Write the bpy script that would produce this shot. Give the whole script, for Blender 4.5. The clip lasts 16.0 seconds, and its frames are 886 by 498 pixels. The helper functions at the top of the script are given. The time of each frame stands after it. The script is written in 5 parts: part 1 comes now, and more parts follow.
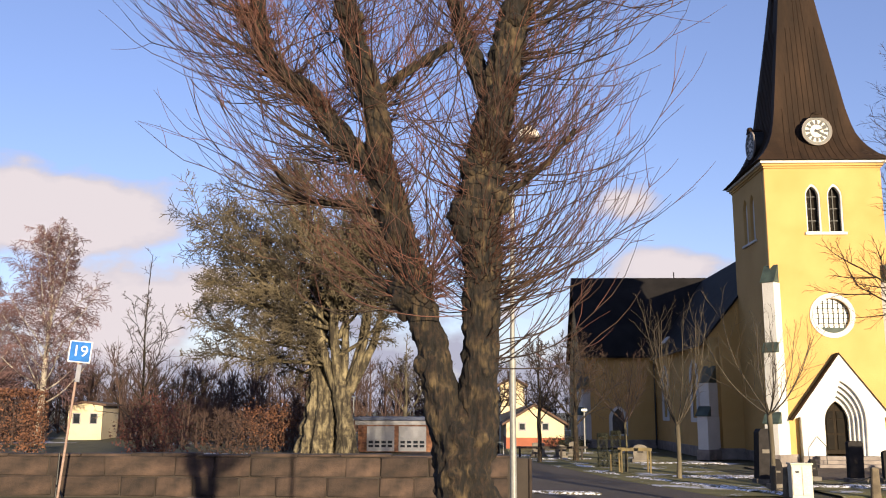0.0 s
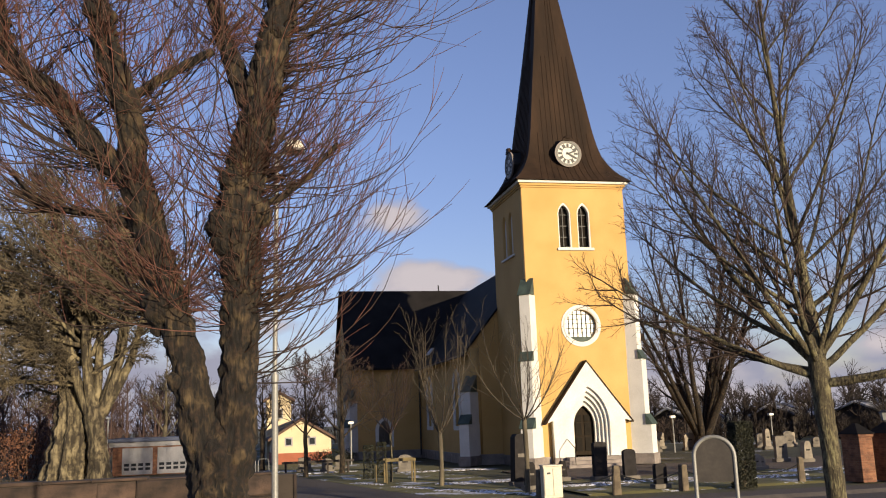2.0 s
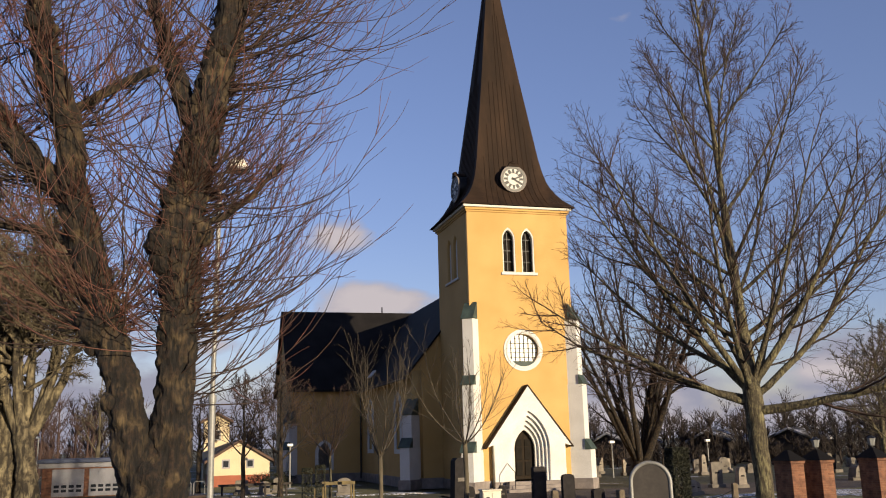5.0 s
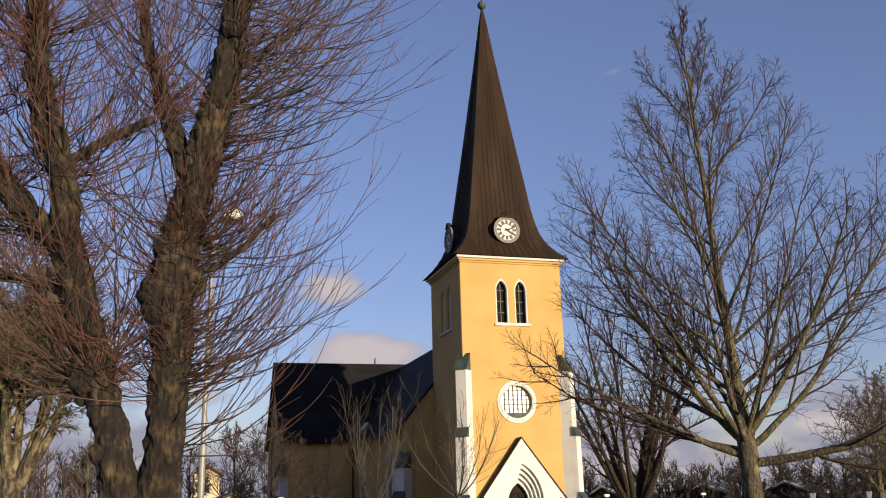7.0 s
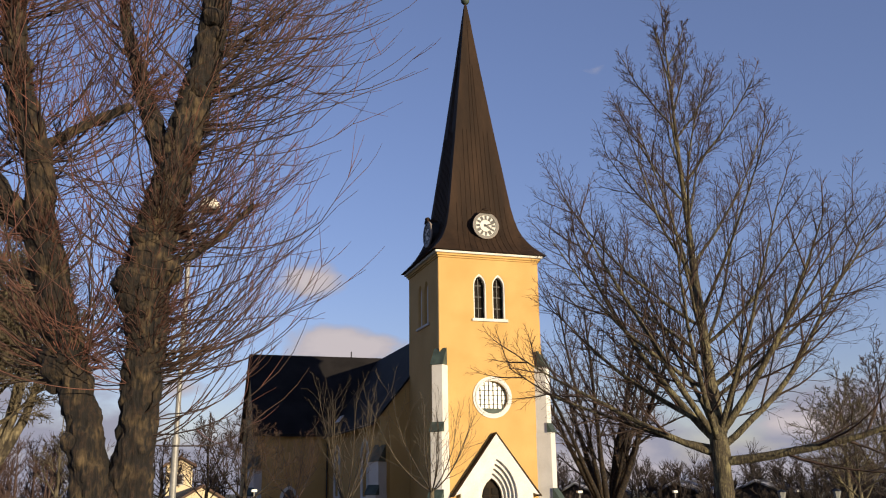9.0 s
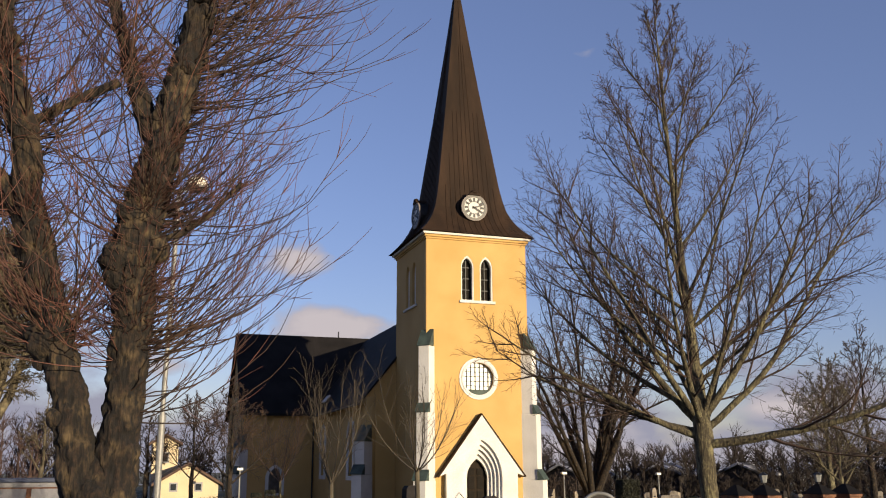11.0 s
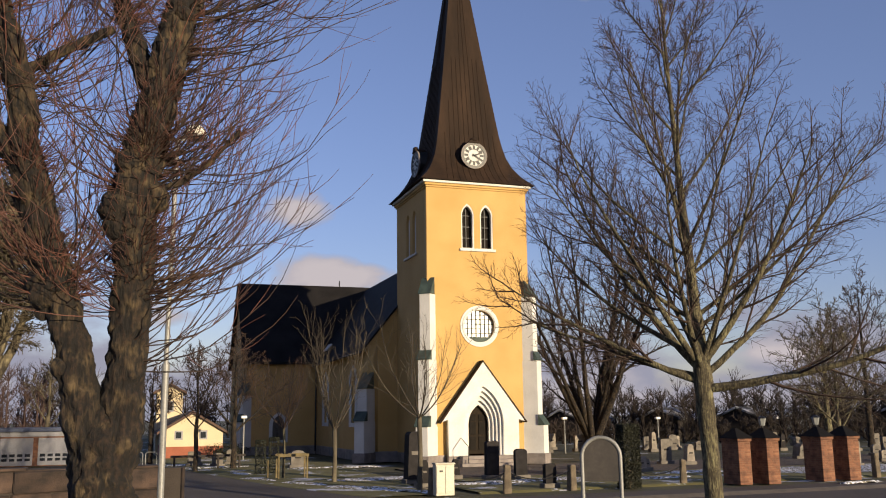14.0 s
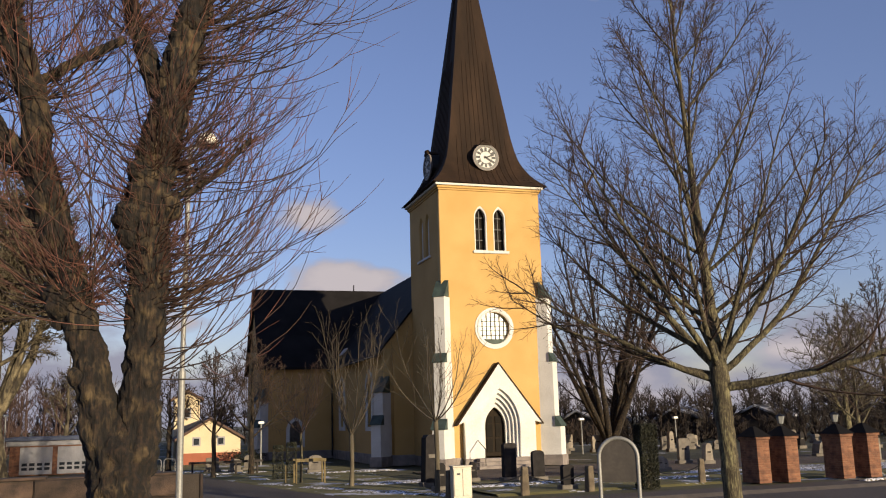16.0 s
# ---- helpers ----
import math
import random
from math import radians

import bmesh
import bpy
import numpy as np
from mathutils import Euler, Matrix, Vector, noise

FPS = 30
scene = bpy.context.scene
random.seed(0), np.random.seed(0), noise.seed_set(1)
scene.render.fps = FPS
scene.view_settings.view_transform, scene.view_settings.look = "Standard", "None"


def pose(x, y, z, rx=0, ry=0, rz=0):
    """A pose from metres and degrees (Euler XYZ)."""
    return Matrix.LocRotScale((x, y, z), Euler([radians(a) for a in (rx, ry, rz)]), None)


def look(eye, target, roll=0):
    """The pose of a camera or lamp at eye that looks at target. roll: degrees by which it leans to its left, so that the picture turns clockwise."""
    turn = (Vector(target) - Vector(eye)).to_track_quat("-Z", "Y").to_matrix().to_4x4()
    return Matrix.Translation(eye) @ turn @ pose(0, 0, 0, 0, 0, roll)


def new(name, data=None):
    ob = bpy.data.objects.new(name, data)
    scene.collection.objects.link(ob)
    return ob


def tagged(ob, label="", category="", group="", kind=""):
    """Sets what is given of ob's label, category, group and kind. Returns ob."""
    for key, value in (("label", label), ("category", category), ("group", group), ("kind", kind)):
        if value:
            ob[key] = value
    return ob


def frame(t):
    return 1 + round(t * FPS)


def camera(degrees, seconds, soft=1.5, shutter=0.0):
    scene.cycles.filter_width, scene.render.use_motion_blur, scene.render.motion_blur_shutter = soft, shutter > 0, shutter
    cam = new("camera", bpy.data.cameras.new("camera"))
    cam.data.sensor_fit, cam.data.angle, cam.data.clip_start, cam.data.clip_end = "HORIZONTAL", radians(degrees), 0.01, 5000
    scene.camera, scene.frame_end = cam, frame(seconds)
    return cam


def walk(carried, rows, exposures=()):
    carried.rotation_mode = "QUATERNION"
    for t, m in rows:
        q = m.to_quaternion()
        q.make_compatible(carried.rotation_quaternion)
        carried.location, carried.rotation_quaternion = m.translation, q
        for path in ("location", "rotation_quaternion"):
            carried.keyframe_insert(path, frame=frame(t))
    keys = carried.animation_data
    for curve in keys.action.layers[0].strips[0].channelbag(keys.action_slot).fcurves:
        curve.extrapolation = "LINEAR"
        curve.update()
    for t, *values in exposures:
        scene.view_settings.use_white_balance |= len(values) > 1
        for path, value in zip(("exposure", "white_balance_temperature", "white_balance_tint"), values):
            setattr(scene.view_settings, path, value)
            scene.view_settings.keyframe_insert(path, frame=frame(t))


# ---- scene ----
cam = camera(51.89, 16.0, soft=1.1)

# seconds, place, yaw to the left of +y, pitch, roll
PATH = [
    (0, -17.543, -45.267, 2.543, 2.04, 10.09, 0.19),
    (0.5, -17.524, -45.280, 2.547, -3.11, 10.64, -0.71),
    (1, -17.499, -45.290, 2.543, -7.60, 10.89, -1.76),
    (1.5, -17.482, -45.285, 2.537, -10.45, 10.84, -2.23),
    (2, -17.472, -45.297, 2.536, -12.65, 10.69, -2.04),
    (2.5, -17.465, -45.303, 2.533, -14.51, 10.46, -2.28),
    (3, -17.463, -45.323, 2.531, -16.08, 10.43, -2.02),
    (3.2, -17.465, -45.348, 2.526, -16.41, 10.46, -2.11),
    (5.3, -17.457, -45.317, 2.546, -16.22, 12.73, -1.61),
    (5.5, -17.460, -45.313, 2.536, -16.26, 13.31, -1.77),
    (6, -17.455, -45.337, 2.530, -16.44, 14.45, -1.74),
    (6.5, -17.453, -45.345, 2.537, -16.59, 14.92, -1.70),
    (7, -17.455, -45.357, 2.531, -16.72, 15.17, -1.55),
    (7.5, -17.454, -45.350, 2.538, -17.12, 15.26, -1.25),
    (8, -17.454, -45.349, 2.525, -17.45, 15.23, -0.89),
    (8.5, -17.457, -45.346, 2.526, -17.79, 15.09, -0.86),
    (9, -17.451, -45.349, 2.523, -18.10, 14.82, -0.78),
    (11.5, -17.454, -45.377, 2.515, -19.19, 13.31, -0.16),
    (12, -17.454, -45.378, 2.512, -19.75, 12.82, -0.05),
    (12.5, -17.454, -45.358, 2.502, -20.55, 11.89, -0.07),
    (13, -17.456, -45.335, 2.505, -20.41, 11.00, -0.84),
    (13.5, -17.460, -45.338, 2.509, -19.58, 10.55, -0.73),
    (14, -17.454, -45.335, 2.508, -18.83, 10.42, -0.75),
    (14.5, -17.449, -45.336, 2.509, -18.33, 10.46, -0.64),
    (15, -17.450, -45.345, 2.505, -18.06, 10.40, -1.25),
    (15.5, -17.447, -45.348, 2.512, -17.98, 10.45, -1.29),
    (16, -17.445, -45.345, 2.513, -17.96, 10.60, -1.61),
]
walk(cam, [(t, pose(x, y, z, 90 + pitch, 0, yaw) @ pose(0, 0, 0, 0, 0, roll)) for t, x, y, z, yaw, pitch, roll in PATH],
     [(0.0, 1.17), (0.5, 1.07), (1.0, 0.91), (2.0, 0.75), (3.0, 0.69), (5.5, 0.65), (9.0, 0.65), (12.5, 0.65), (16.0, 0.60)])

# ---- light ----
SUN_SIDE, SUN_UP = 22.0, 7.5          # degrees to the right of the facade's normal, degrees over the horizon
sun_way = Vector((math.sin(radians(SUN_SIDE)) * math.cos(radians(SUN_UP)), -math.cos(radians(SUN_SIDE)) * math.cos(radians(SUN_UP)), math.sin(radians(SUN_UP))))
sun = new("sun", bpy.data.lights.new("sun", "SUN"))
sun.data.energy, sun.data.angle, sun.data.color = 5.0, radians(0.6), (1.0, 0.82, 0.56)
sun.matrix_world = look(sun_way * 100, (0, 0, 0))

world = bpy.data.worlds.new("world")
scene.world = world
world.use_nodes = True
wn, wl = world.node_tree.nodes, world.node_tree.links
wn.clear()
sky = wn.new("ShaderNodeTexSky")
sky.sky_type, sky.sun_disc = "NISHITA", False
sky.sun_elevation, sky.sun_rotation = radians(SUN_UP), radians(180 - SUN_SIDE)
sky.air_density, sky.dust_density, sky.ozone_density = 1.0, 0.4, 2.2
wback, wout = wn.new("ShaderNodeBackground"), wn.new("ShaderNodeOutputWorld")
wback.inputs["Strength"].default_value = 0.0915
# cumulus: soft heaps over the horizon, broken up by noise; way, half width, half height, weight
CLOUDS = [(-0.417, 0.882, 0.20, 0.19, 0.085, 1.0),
         (-0.36, 0.92, 0.10, 0.26, 0.10, 0.95),
         (0.162, 0.962, 0.221, 0.06, 0.036, 0.9),
         (0.203, 0.965, 0.150, 0.11, 0.034, 1.0),
         (0.038, 0.994, 0.107, 0.106, 0.044, 0.7),
         (0.513, 0.858, 0.017, 0.373, 0.047, 0.6),
         (0.62, 0.78, 0.06, 0.2, 0.03, 0.7)]
wco, wmap, wnoise, wramp, wtone, wmix, wtint = (wn.new("ShaderNode" + k) for k in ("TexCoord", "Mapping", "TexNoise", "ValToRGB", "ValToRGB", "MixRGB", "MixRGB"))
wl.new(wco.outputs["Generated"], wmap.inputs[0])
wmap.inputs["Scale"].default_value = (5.0, 5.0, 9.0)
wl.new(wmap.outputs[0], wnoise.inputs["Vector"])
wnoise.inputs["Scale"].default_value, wnoise.inputs["Detail"].default_value, wnoise.inputs["Roughness"].default_value = 1.6, 7.0, 0.52
heap = None
for cx, cy, cz, hw, hh, weight in CLOUDS:
    sub, sc, ln, inv = (wn.new("ShaderNode" + k) for k in ("VectorMath", "VectorMath", "VectorMath", "Math"))
    sub.operation, sc.operation, ln.operation, inv.operation = "SUBTRACT", "DIVIDE", "LENGTH", "MULTIPLY_ADD"
    wl.new(wco.outputs["Generated"], sub.inputs[0])
    sub.inputs[1].default_value = (cx, cy, cz)
    wl.new(sub.outputs[0], sc.inputs[0])
    sc.inputs[1].default_value = (hw, hw, hh)
    wl.new(sc.outputs[0], ln.inputs[0])
    wl.new(ln.outputs["Value"], inv.inputs[0])
    inv.inputs[1].default_value, inv.inputs[2].default_value, inv.use_clamp = -weight, weight, True
    if heap is None:
        heap = inv.outputs[0]
    else:
        top = wn.new("ShaderNodeMath")
        top.operation = "MAXIMUM"
        wl.new(heap, top.inputs[0])
        wl.new(inv.outputs[0], top.inputs[1])
        heap = top.outputs[0]
# a broken bank of cloud low over the whole horizon
wsep, wlow, wtop = wn.new("ShaderNodeSeparateXYZ"), wn.new("ShaderNodeMath"), wn.new("ShaderNodeMath")
wl.new(wco.outputs["Generated"], wsep.inputs[0])
wlow.operation, wlow.use_clamp, wtop.operation = "MULTIPLY_ADD", True, "MAXIMUM"
wl.new(wsep.outputs["Z"], wlow.inputs[0])
wlow.inputs[1].default_value, wlow.inputs[2].default_value = -4.2, 0.84
wl.new(heap, wtop.inputs[0])
wl.new(wlow.outputs[0], wtop.inputs[1])
heaps, heap = heap, wtop.outputs[0]
wsum = wn.new("ShaderNodeMath")
wsum.operation = "MULTIPLY_ADD"
wl.new(heap, wsum.inputs[0])
wsum.inputs[1].default_value = 0.62
wl.new(wnoise.outputs[0], wsum.inputs[2])
wramp.color_ramp.elements[0].position, wramp.color_ramp.elements[1].position = 0.72, 0.86
wl.new(wsum.outputs[0], wramp.inputs[0])
wtone.color_ramp.elements[0].position, wtone.color_ramp.elements[1].position = 0.68, 0.92
wtone.color_ramp.elements[0].color, wtone.color_ramp.elements[1].color = (0.56, 0.56, 0.70, 1), (0.96, 0.86, 0.89, 1)
wlit = wn.new("ShaderNodeMath")
wlit.operation, wlit.inputs[1].default_value = "MULTIPLY_ADD", 0.62
wl.new(heaps, wlit.inputs[0])
wl.new(wnoise.outputs[0], wlit.inputs[2])
wl.new(wlit.outputs[0], wtone.inputs[0])
wgain = wn.new("ShaderNodeMixRGB")
wgain.blend_type, wgain.inputs[0].default_value, wgain.inputs[2].default_value = "MULTIPLY", 1.0, (4.2, 4.2, 4.2, 1)
wl.new(wtone.outputs[0], wgain.inputs[1])
wtint.blend_type, wtint.inputs[0].default_value, wtint.inputs[2].default_value = "MULTIPLY", 1.0, (0.99, 0.86, 1.13, 1)
wl.new(sky.outputs[0], wtint.inputs[1])
whaze = wn.new("ShaderNodeMixRGB")      # even veil of light scattered many times
whaze.blend_type, whaze.inputs[0].default_value, whaze.inputs[2].default_value = "ADD", 1.0, (0.34, 0.40, 0.62, 1)
wl.new(wtint.outputs[0], whaze.inputs[1])
wl.new(whaze.outputs[0], wmix.inputs[1])
wl.new(wgain.outputs[0], wmix.inputs[2])
wl.new(wramp.outputs[0], wmix.inputs[0])
wl.new(wmix.outputs[0], wback.inputs[0])
wl.new(wback.outputs[0], wout.inputs[0])


# ---- materials ----
def material(name, base, dark=None, scale=4.0, rough=0.85, bump=0.15, fine=40.0, metal=0.0, stretch=(1, 1, 1), vary=0.0, low=0.35, high=0.7, emit=None):
    """A surface in two tones, broken up at two scales, with relief; vary: lightness by object."""
    mat = bpy.data.materials.new(name)
    mat.use_nodes = True
    n, l = mat.node_tree.nodes, mat.node_tree.links
    bsdf = n["Principled BSDF"]
    co, mp = n.new("ShaderNodeTexCoord"), n.new("ShaderNodeMapping")
    mp.inputs["Scale"].default_value = stretch
    l.new(co.outputs["Object"], mp.inputs[0])
    big, small, ramp, mix = n.new("ShaderNodeTexNoise"), n.new("ShaderNodeTexNoise"), n.new("ShaderNodeValToRGB"), n.new("ShaderNodeMixRGB")
    for tex, sc, det in ((big, scale, 5.0), (small, fine, 3.0)):
        l.new(mp.outputs[0], tex.inputs["Vector"])
        tex.inputs["Scale"].default_value, tex.inputs["Detail"].default_value = sc, det
    dark = dark or tuple(c * 0.72 for c in base)
    ramp.color_ramp.elements[0].color, ramp.color_ramp.elements[1].color = (*dark, 1), (*base, 1)
    ramp.color_ramp.elements[0].position, ramp.color_ramp.elements[1].position = low, high
    l.new(big.outputs[0], ramp.inputs[0])
    mix.blend_type = "OVERLAY"
    mix.inputs[0].default_value = 0.35
    l.new(ramp.outputs[0], mix.inputs[1])
    l.new(small.outputs[0], mix.inputs[2])
    colour = mix.outputs[0]
    if vary:
        info, hsv, rng = n.new("ShaderNodeObjectInfo"), n.new("ShaderNodeHueSaturation"), n.new("ShaderNodeMapRange")
        l.new(info.outputs["Random"], rng.inputs["Value"])
        rng.inputs["To Min"].default_value, rng.inputs["To Max"].default_value = 1 - vary, 1 + vary
        l.new(rng.outputs[0], hsv.inputs["Value"])
        l.new(colour, hsv.inputs["Color"])
        colour = hsv.outputs[0]
    l.new(colour, bsdf.inputs["Base Color"])
    bsdf.inputs["Roughness"].default_value, bsdf.inputs["Metallic"].default_value = rough, metal
    if bump:
        bp = n.new("ShaderNodeBump")
        bp.inputs["Strength"].default_value, bp.inputs["Distance"].default_value = bump, 0.03
        l.new(small.outputs[0], bp.inputs["Height"])
        l.new(bp.outputs[0], bsdf.inputs["Normal"])
    if emit:
        bsdf.inputs["Emission Color"].default_value, bsdf.inputs["Emission Strength"].default_value = (*emit[0], 1), emit[1]
    return mat


def bark_material(name, light, dark, lichen, scale=16.0, patch=2.2):
    """Furrowed bark: long dark cracks between lighter ridges, with lichen in patches."""
    mat = material(name, light, dark, scale, 0.95, 0, scale * 3)
    n, l = mat.node_tree.nodes, mat.node_tree.links
    bsdf = n["Principled BSDF"]
    old = bsdf.inputs["Base Color"].links[0]
    colour = old.from_socket
    co, mp, cracks, crack_ramp, spots, spot_ramp, mix, shade, bump = (n.new("ShaderNode" + k) for k in ("TexCoord", "Mapping", "TexNoise", "ValToRGB", "TexNoise", "ValToRGB", "MixRGB", "MixRGB", "Bump"))
    l.new(co.outputs["Object"], mp.inputs[0])
    mp.inputs["Scale"].default_value = (1, 1, 0.22)
    l.new(mp.outputs[0], cracks.inputs["Vector"])
    cracks.inputs["Scale"].default_value, cracks.inputs["Detail"].default_value = scale, 7.0
    crack_ramp.color_ramp.elements[0].position, crack_ramp.color_ramp.elements[1].position = 0.40, 0.58
    l.new(cracks.outputs[0], crack_ramp.inputs[0])
    l.new(co.outputs["Object"], spots.inputs["Vector"])
    spots.inputs["Scale"].default_value, spots.inputs["Detail"].default_value = patch, 6.0
    spot_ramp.color_ramp.elements[0].position, spot_ramp.color_ramp.elements[1].position = 0.46, 0.70
    l.new(spots.outputs[0], spot_ramp.inputs[0])
    l.new(spot_ramp.outputs[0], mix.inputs[0])
    l.new(colour, mix.inputs[1])
    mix.inputs[2].default_value = (*lichen, 1)
    shade.blend_type = "MIX"
    l.new(crack_ramp.outputs[0], shade.inputs[0])
    shade.inputs[1].default_value = (*dark, 1)
    l.new(mix.outputs[0], shade.inputs[2])
    l.new(shade.outputs[0], bsdf.inputs["Base Color"])
    bump.inputs["Strength"].default_value, bump.inputs["Distance"].default_value = 1.0, 0.04
    l.new(cracks.outputs[0], bump.inputs["Height"])
    l.new(bump.outputs[0], bsdf.inputs["Normal"])
    return mat


YELLOW = material("yellow_plaster", (0.47, 0.297, 0.106), (0.405, 0.248, 0.08), 0.6, 0.9, 0.12, 30)
WHITE = material("white_plaster", (0.607, 0.592, 0.562), (0.503, 0.488, 0.459), 0.9, 0.9, 0.12, 25)
GRANITE = material("grey_granite", (0.252, 0.215, 0.192), (0.148, 0.126, 0.115), 2.5, 0.85, 0.3, 60)
COPPER = material("dark_copper", (0.0355, 0.0207, 0.0126), (0.0178, 0.0111, 0.0074), 1.2, 0.75, 0.06, 14, 0.0, (1, 1, 0.12))
VERDIGRIS = material("green_copper", (0.0518, 0.0777, 0.0629), (0.0222, 0.0333, 0.0281), 3, 0.7, 0.1, 30, 0.0)
ROOF = material("black_sheet_roof", (0.0148, 0.0133, 0.0133), (0.00814, 0.0074, 0.0074), 0.8, 0.8, 0.1, 20)
GLASS_DARK = material("leaded_glass", (0.0259, 0.0259, 0.0296), (0.0111, 0.0111, 0.0133), 3, 0.25, 0.25, 12)
# pale rose panes, with the sun's white reflection put into the base colour
GLASS_PALE_GLINT = material("pale_glint_glazing", (0.75, 0.72, 0.62), (0.55, 0.55, 0.48), 2, 0.35, 0.1, 12)
for dull in (COPPER, ROOF):
    dull.node_tree.nodes["Principled BSDF"].inputs["Specular IOR Level"].default_value = 0.12
LOUVRE = material("dark_louvre", (0.016, 0.0135, 0.011), None, 3, 0.95, 0.2, 20)
IRON = material("black_iron", (0.0148, 0.0148, 0.0163), None, 5, 0.5, 0.1, 60, 0.4)
DOOR = material("dark_oak_door", (0.0259, 0.0185, 0.0118), (0.0133, 0.00962, 0.00666), 3, 0.8, 0.2, 30, 0, (4, 4, 0.5))
for dull in (DOOR, LOUVRE):
    dull.node_tree.nodes["Principled BSDF"].inputs["Specular IOR Level"].default_value = 0.1
ASPHALT = material("asphalt", (0.075, 0.056, 0.045), (0.048, 0.036, 0.029), 0.35, 0.9, 0.3, 60)
BARK = bark_material("rough_lime_bark", (0.027, 0.0145, 0.008), (0.004, 0.0027, 0.0018), (0.078, 0.054, 0.027), 24.0, 7.0)
BARK_PALE = material("pale_smooth_bark", (0.13, 0.108, 0.068), (0.055, 0.045, 0.03), 3, 0.9, 0.5, 40, 0, (1, 1, 0.25))
BARK_GREEN = bark_material("algae_green_bark", (0.126, 0.107, 0.0592), (0.037, 0.0296, 0.0178), (0.192, 0.174, 0.0925), 26.0, 3.0)
TWIG_RED = material("red_brown_shoots", (0.14, 0.053, 0.036), (0.036, 0.016, 0.011), 2.0, 0.7, 0, 10)
TWIG_BROWN = material("brown_twigs", (0.0651, 0.034, 0.02), (0.0192, 0.0111, 0.00814), 1.5, 0.8, 0, 10)
TWIG_PALE = material("pale_twigs", (0.085, 0.066, 0.04), (0.03, 0.023, 0.016), 0.5, 0.85, 0, 10)
TWIG_GREY = material("grey_brown_twigs", (0.15, 0.118, 0.07), (0.03, 0.023, 0.014), 0.4, 0.85, 0, 10)
BIRCH = material("birch_twigs", (0.17, 0.092, 0.09), (0.08, 0.046, 0.047), 0.3, 0.85, 0, 10)
BIRCH_BARK = material("white_birch_bark", (0.459, 0.407, 0.333), (0.148, 0.126, 0.104), 3, 0.85, 0.2, 30)


# ---- building helpers ----
def mesh_object(name, bm, mat, parent=None, label="", smooth=False):
    me = bpy.data.meshes.new(name)
    bm.normal_update()
    bm.to_mesh(me)
    bm.free()
    if smooth:
        me.polygons.foreach_set("use_smooth", [True] * len(me.polygons))
    me.materials.append(mat)
    ob = new(name, me)
    if parent:
        ob.parent = parent
    return tagged(ob, label)


def part(name, bm, mat, parent, label="", smooth=False):
    return mesh_object(name, bm, mat, parent, label, smooth)


def raw(name, verts, faces, mat, parent=None, label="", smooth=False):
    me = bpy.data.meshes.new(name)
    me.from_pydata(verts, [], faces)
    me.materials.append(mat)
    if smooth:
        me.polygons.foreach_set("use_smooth", [True] * len(me.polygons))
    ob = new(name, me)
    if parent:
        ob.parent = parent
    return tagged(ob, label)


def thing(name, label, category, m=None, group="", kind=""):
    ob = new(name)
    ob.empty_display_size = 0.2
    if m is not None:
        ob.matrix_world = m
    return tagged(ob, label, category, group, kind)


def box(x0, y0, z0, x1, y1, z1, bevel=0.0, bm=None):
    bm = bm or bmesh.new()
    made = bmesh.ops.create_cube(bm, size=1.0, matrix=Matrix.LocRotScale(((x0 + x1) / 2, (y0 + y1) / 2, (z0 + z1) / 2), None, (x1 - x0, y1 - y0, z1 - z0)))
    if bevel:
        edges = {e for v in made["verts"] for e in v.link_edges}
        bmesh.ops.bevel(bm, geom=list(edges), offset=bevel, segments=1, affect="EDGES")
    return bm


def prism(points, axis, a, b, bm=None):
    """A polygon swept along an axis from a to b; points are the two other coordinates."""
    bm = bm or bmesh.new()
    put = {"x": lambda u, v, w: (w, u, v), "y": lambda u, v, w: (u, w, v), "z": lambda u, v, w: (u, v, w)}[axis]
    lo, hi = [bm.verts.new(put(u, v, a)) for u, v in points], [bm.verts.new(put(u, v, b)) for u, v in points]
    n = len(points)
    bm.faces.new(lo), bm.faces.new(hi[::-1])
    for i in range(n):
        bm.faces.new((lo[i], lo[(i + 1) % n], hi[(i + 1) % n], hi[i]))
    bmesh.ops.recalc_face_normals(bm, faces=bm.faces)
    return bm


def plate(outer, holes, depth, m, bevel=0.0):
    """A slab in local x, y with holes through it, its front at local z = 0 and its back at -depth, laid by m."""
    cu = bpy.data.curves.new("plate", "CURVE")
    cu.dimensions, cu.fill_mode, cu.extrude = "2D", "BOTH", depth / 2
    for ring in (outer, *holes):
        sp = cu.splines.new("POLY")
        sp.points.add(len(ring) - 1)
        for p, (u, v) in zip(sp.points, ring):
            p.co = (u, v, 0, 1)
        sp.use_cyclic_u = True
    ob = bpy.data.objects.new("plate", cu)
    scene.collection.objects.link(ob)
    bpy.context.view_layer.update()
    me = bpy.data.meshes.new_from_object(ob.evaluated_get(bpy.context.evaluated_depsgraph_get()))
    bm = bmesh.new()
    bm.from_mesh(me)
    bmesh.ops.translate(bm, vec=(0, 0, -depth / 2), verts=bm.verts)
    bm.transform(m)
    bpy.data.objects.remove(ob), bpy.data.curves.remove(cu), bpy.data.meshes.remove(me)
    bmesh.ops.remove_doubles(bm, verts=bm.verts, dist=0.0005)
    bmesh.ops.recalc_face_normals(bm, faces=bm.faces)
    return bm


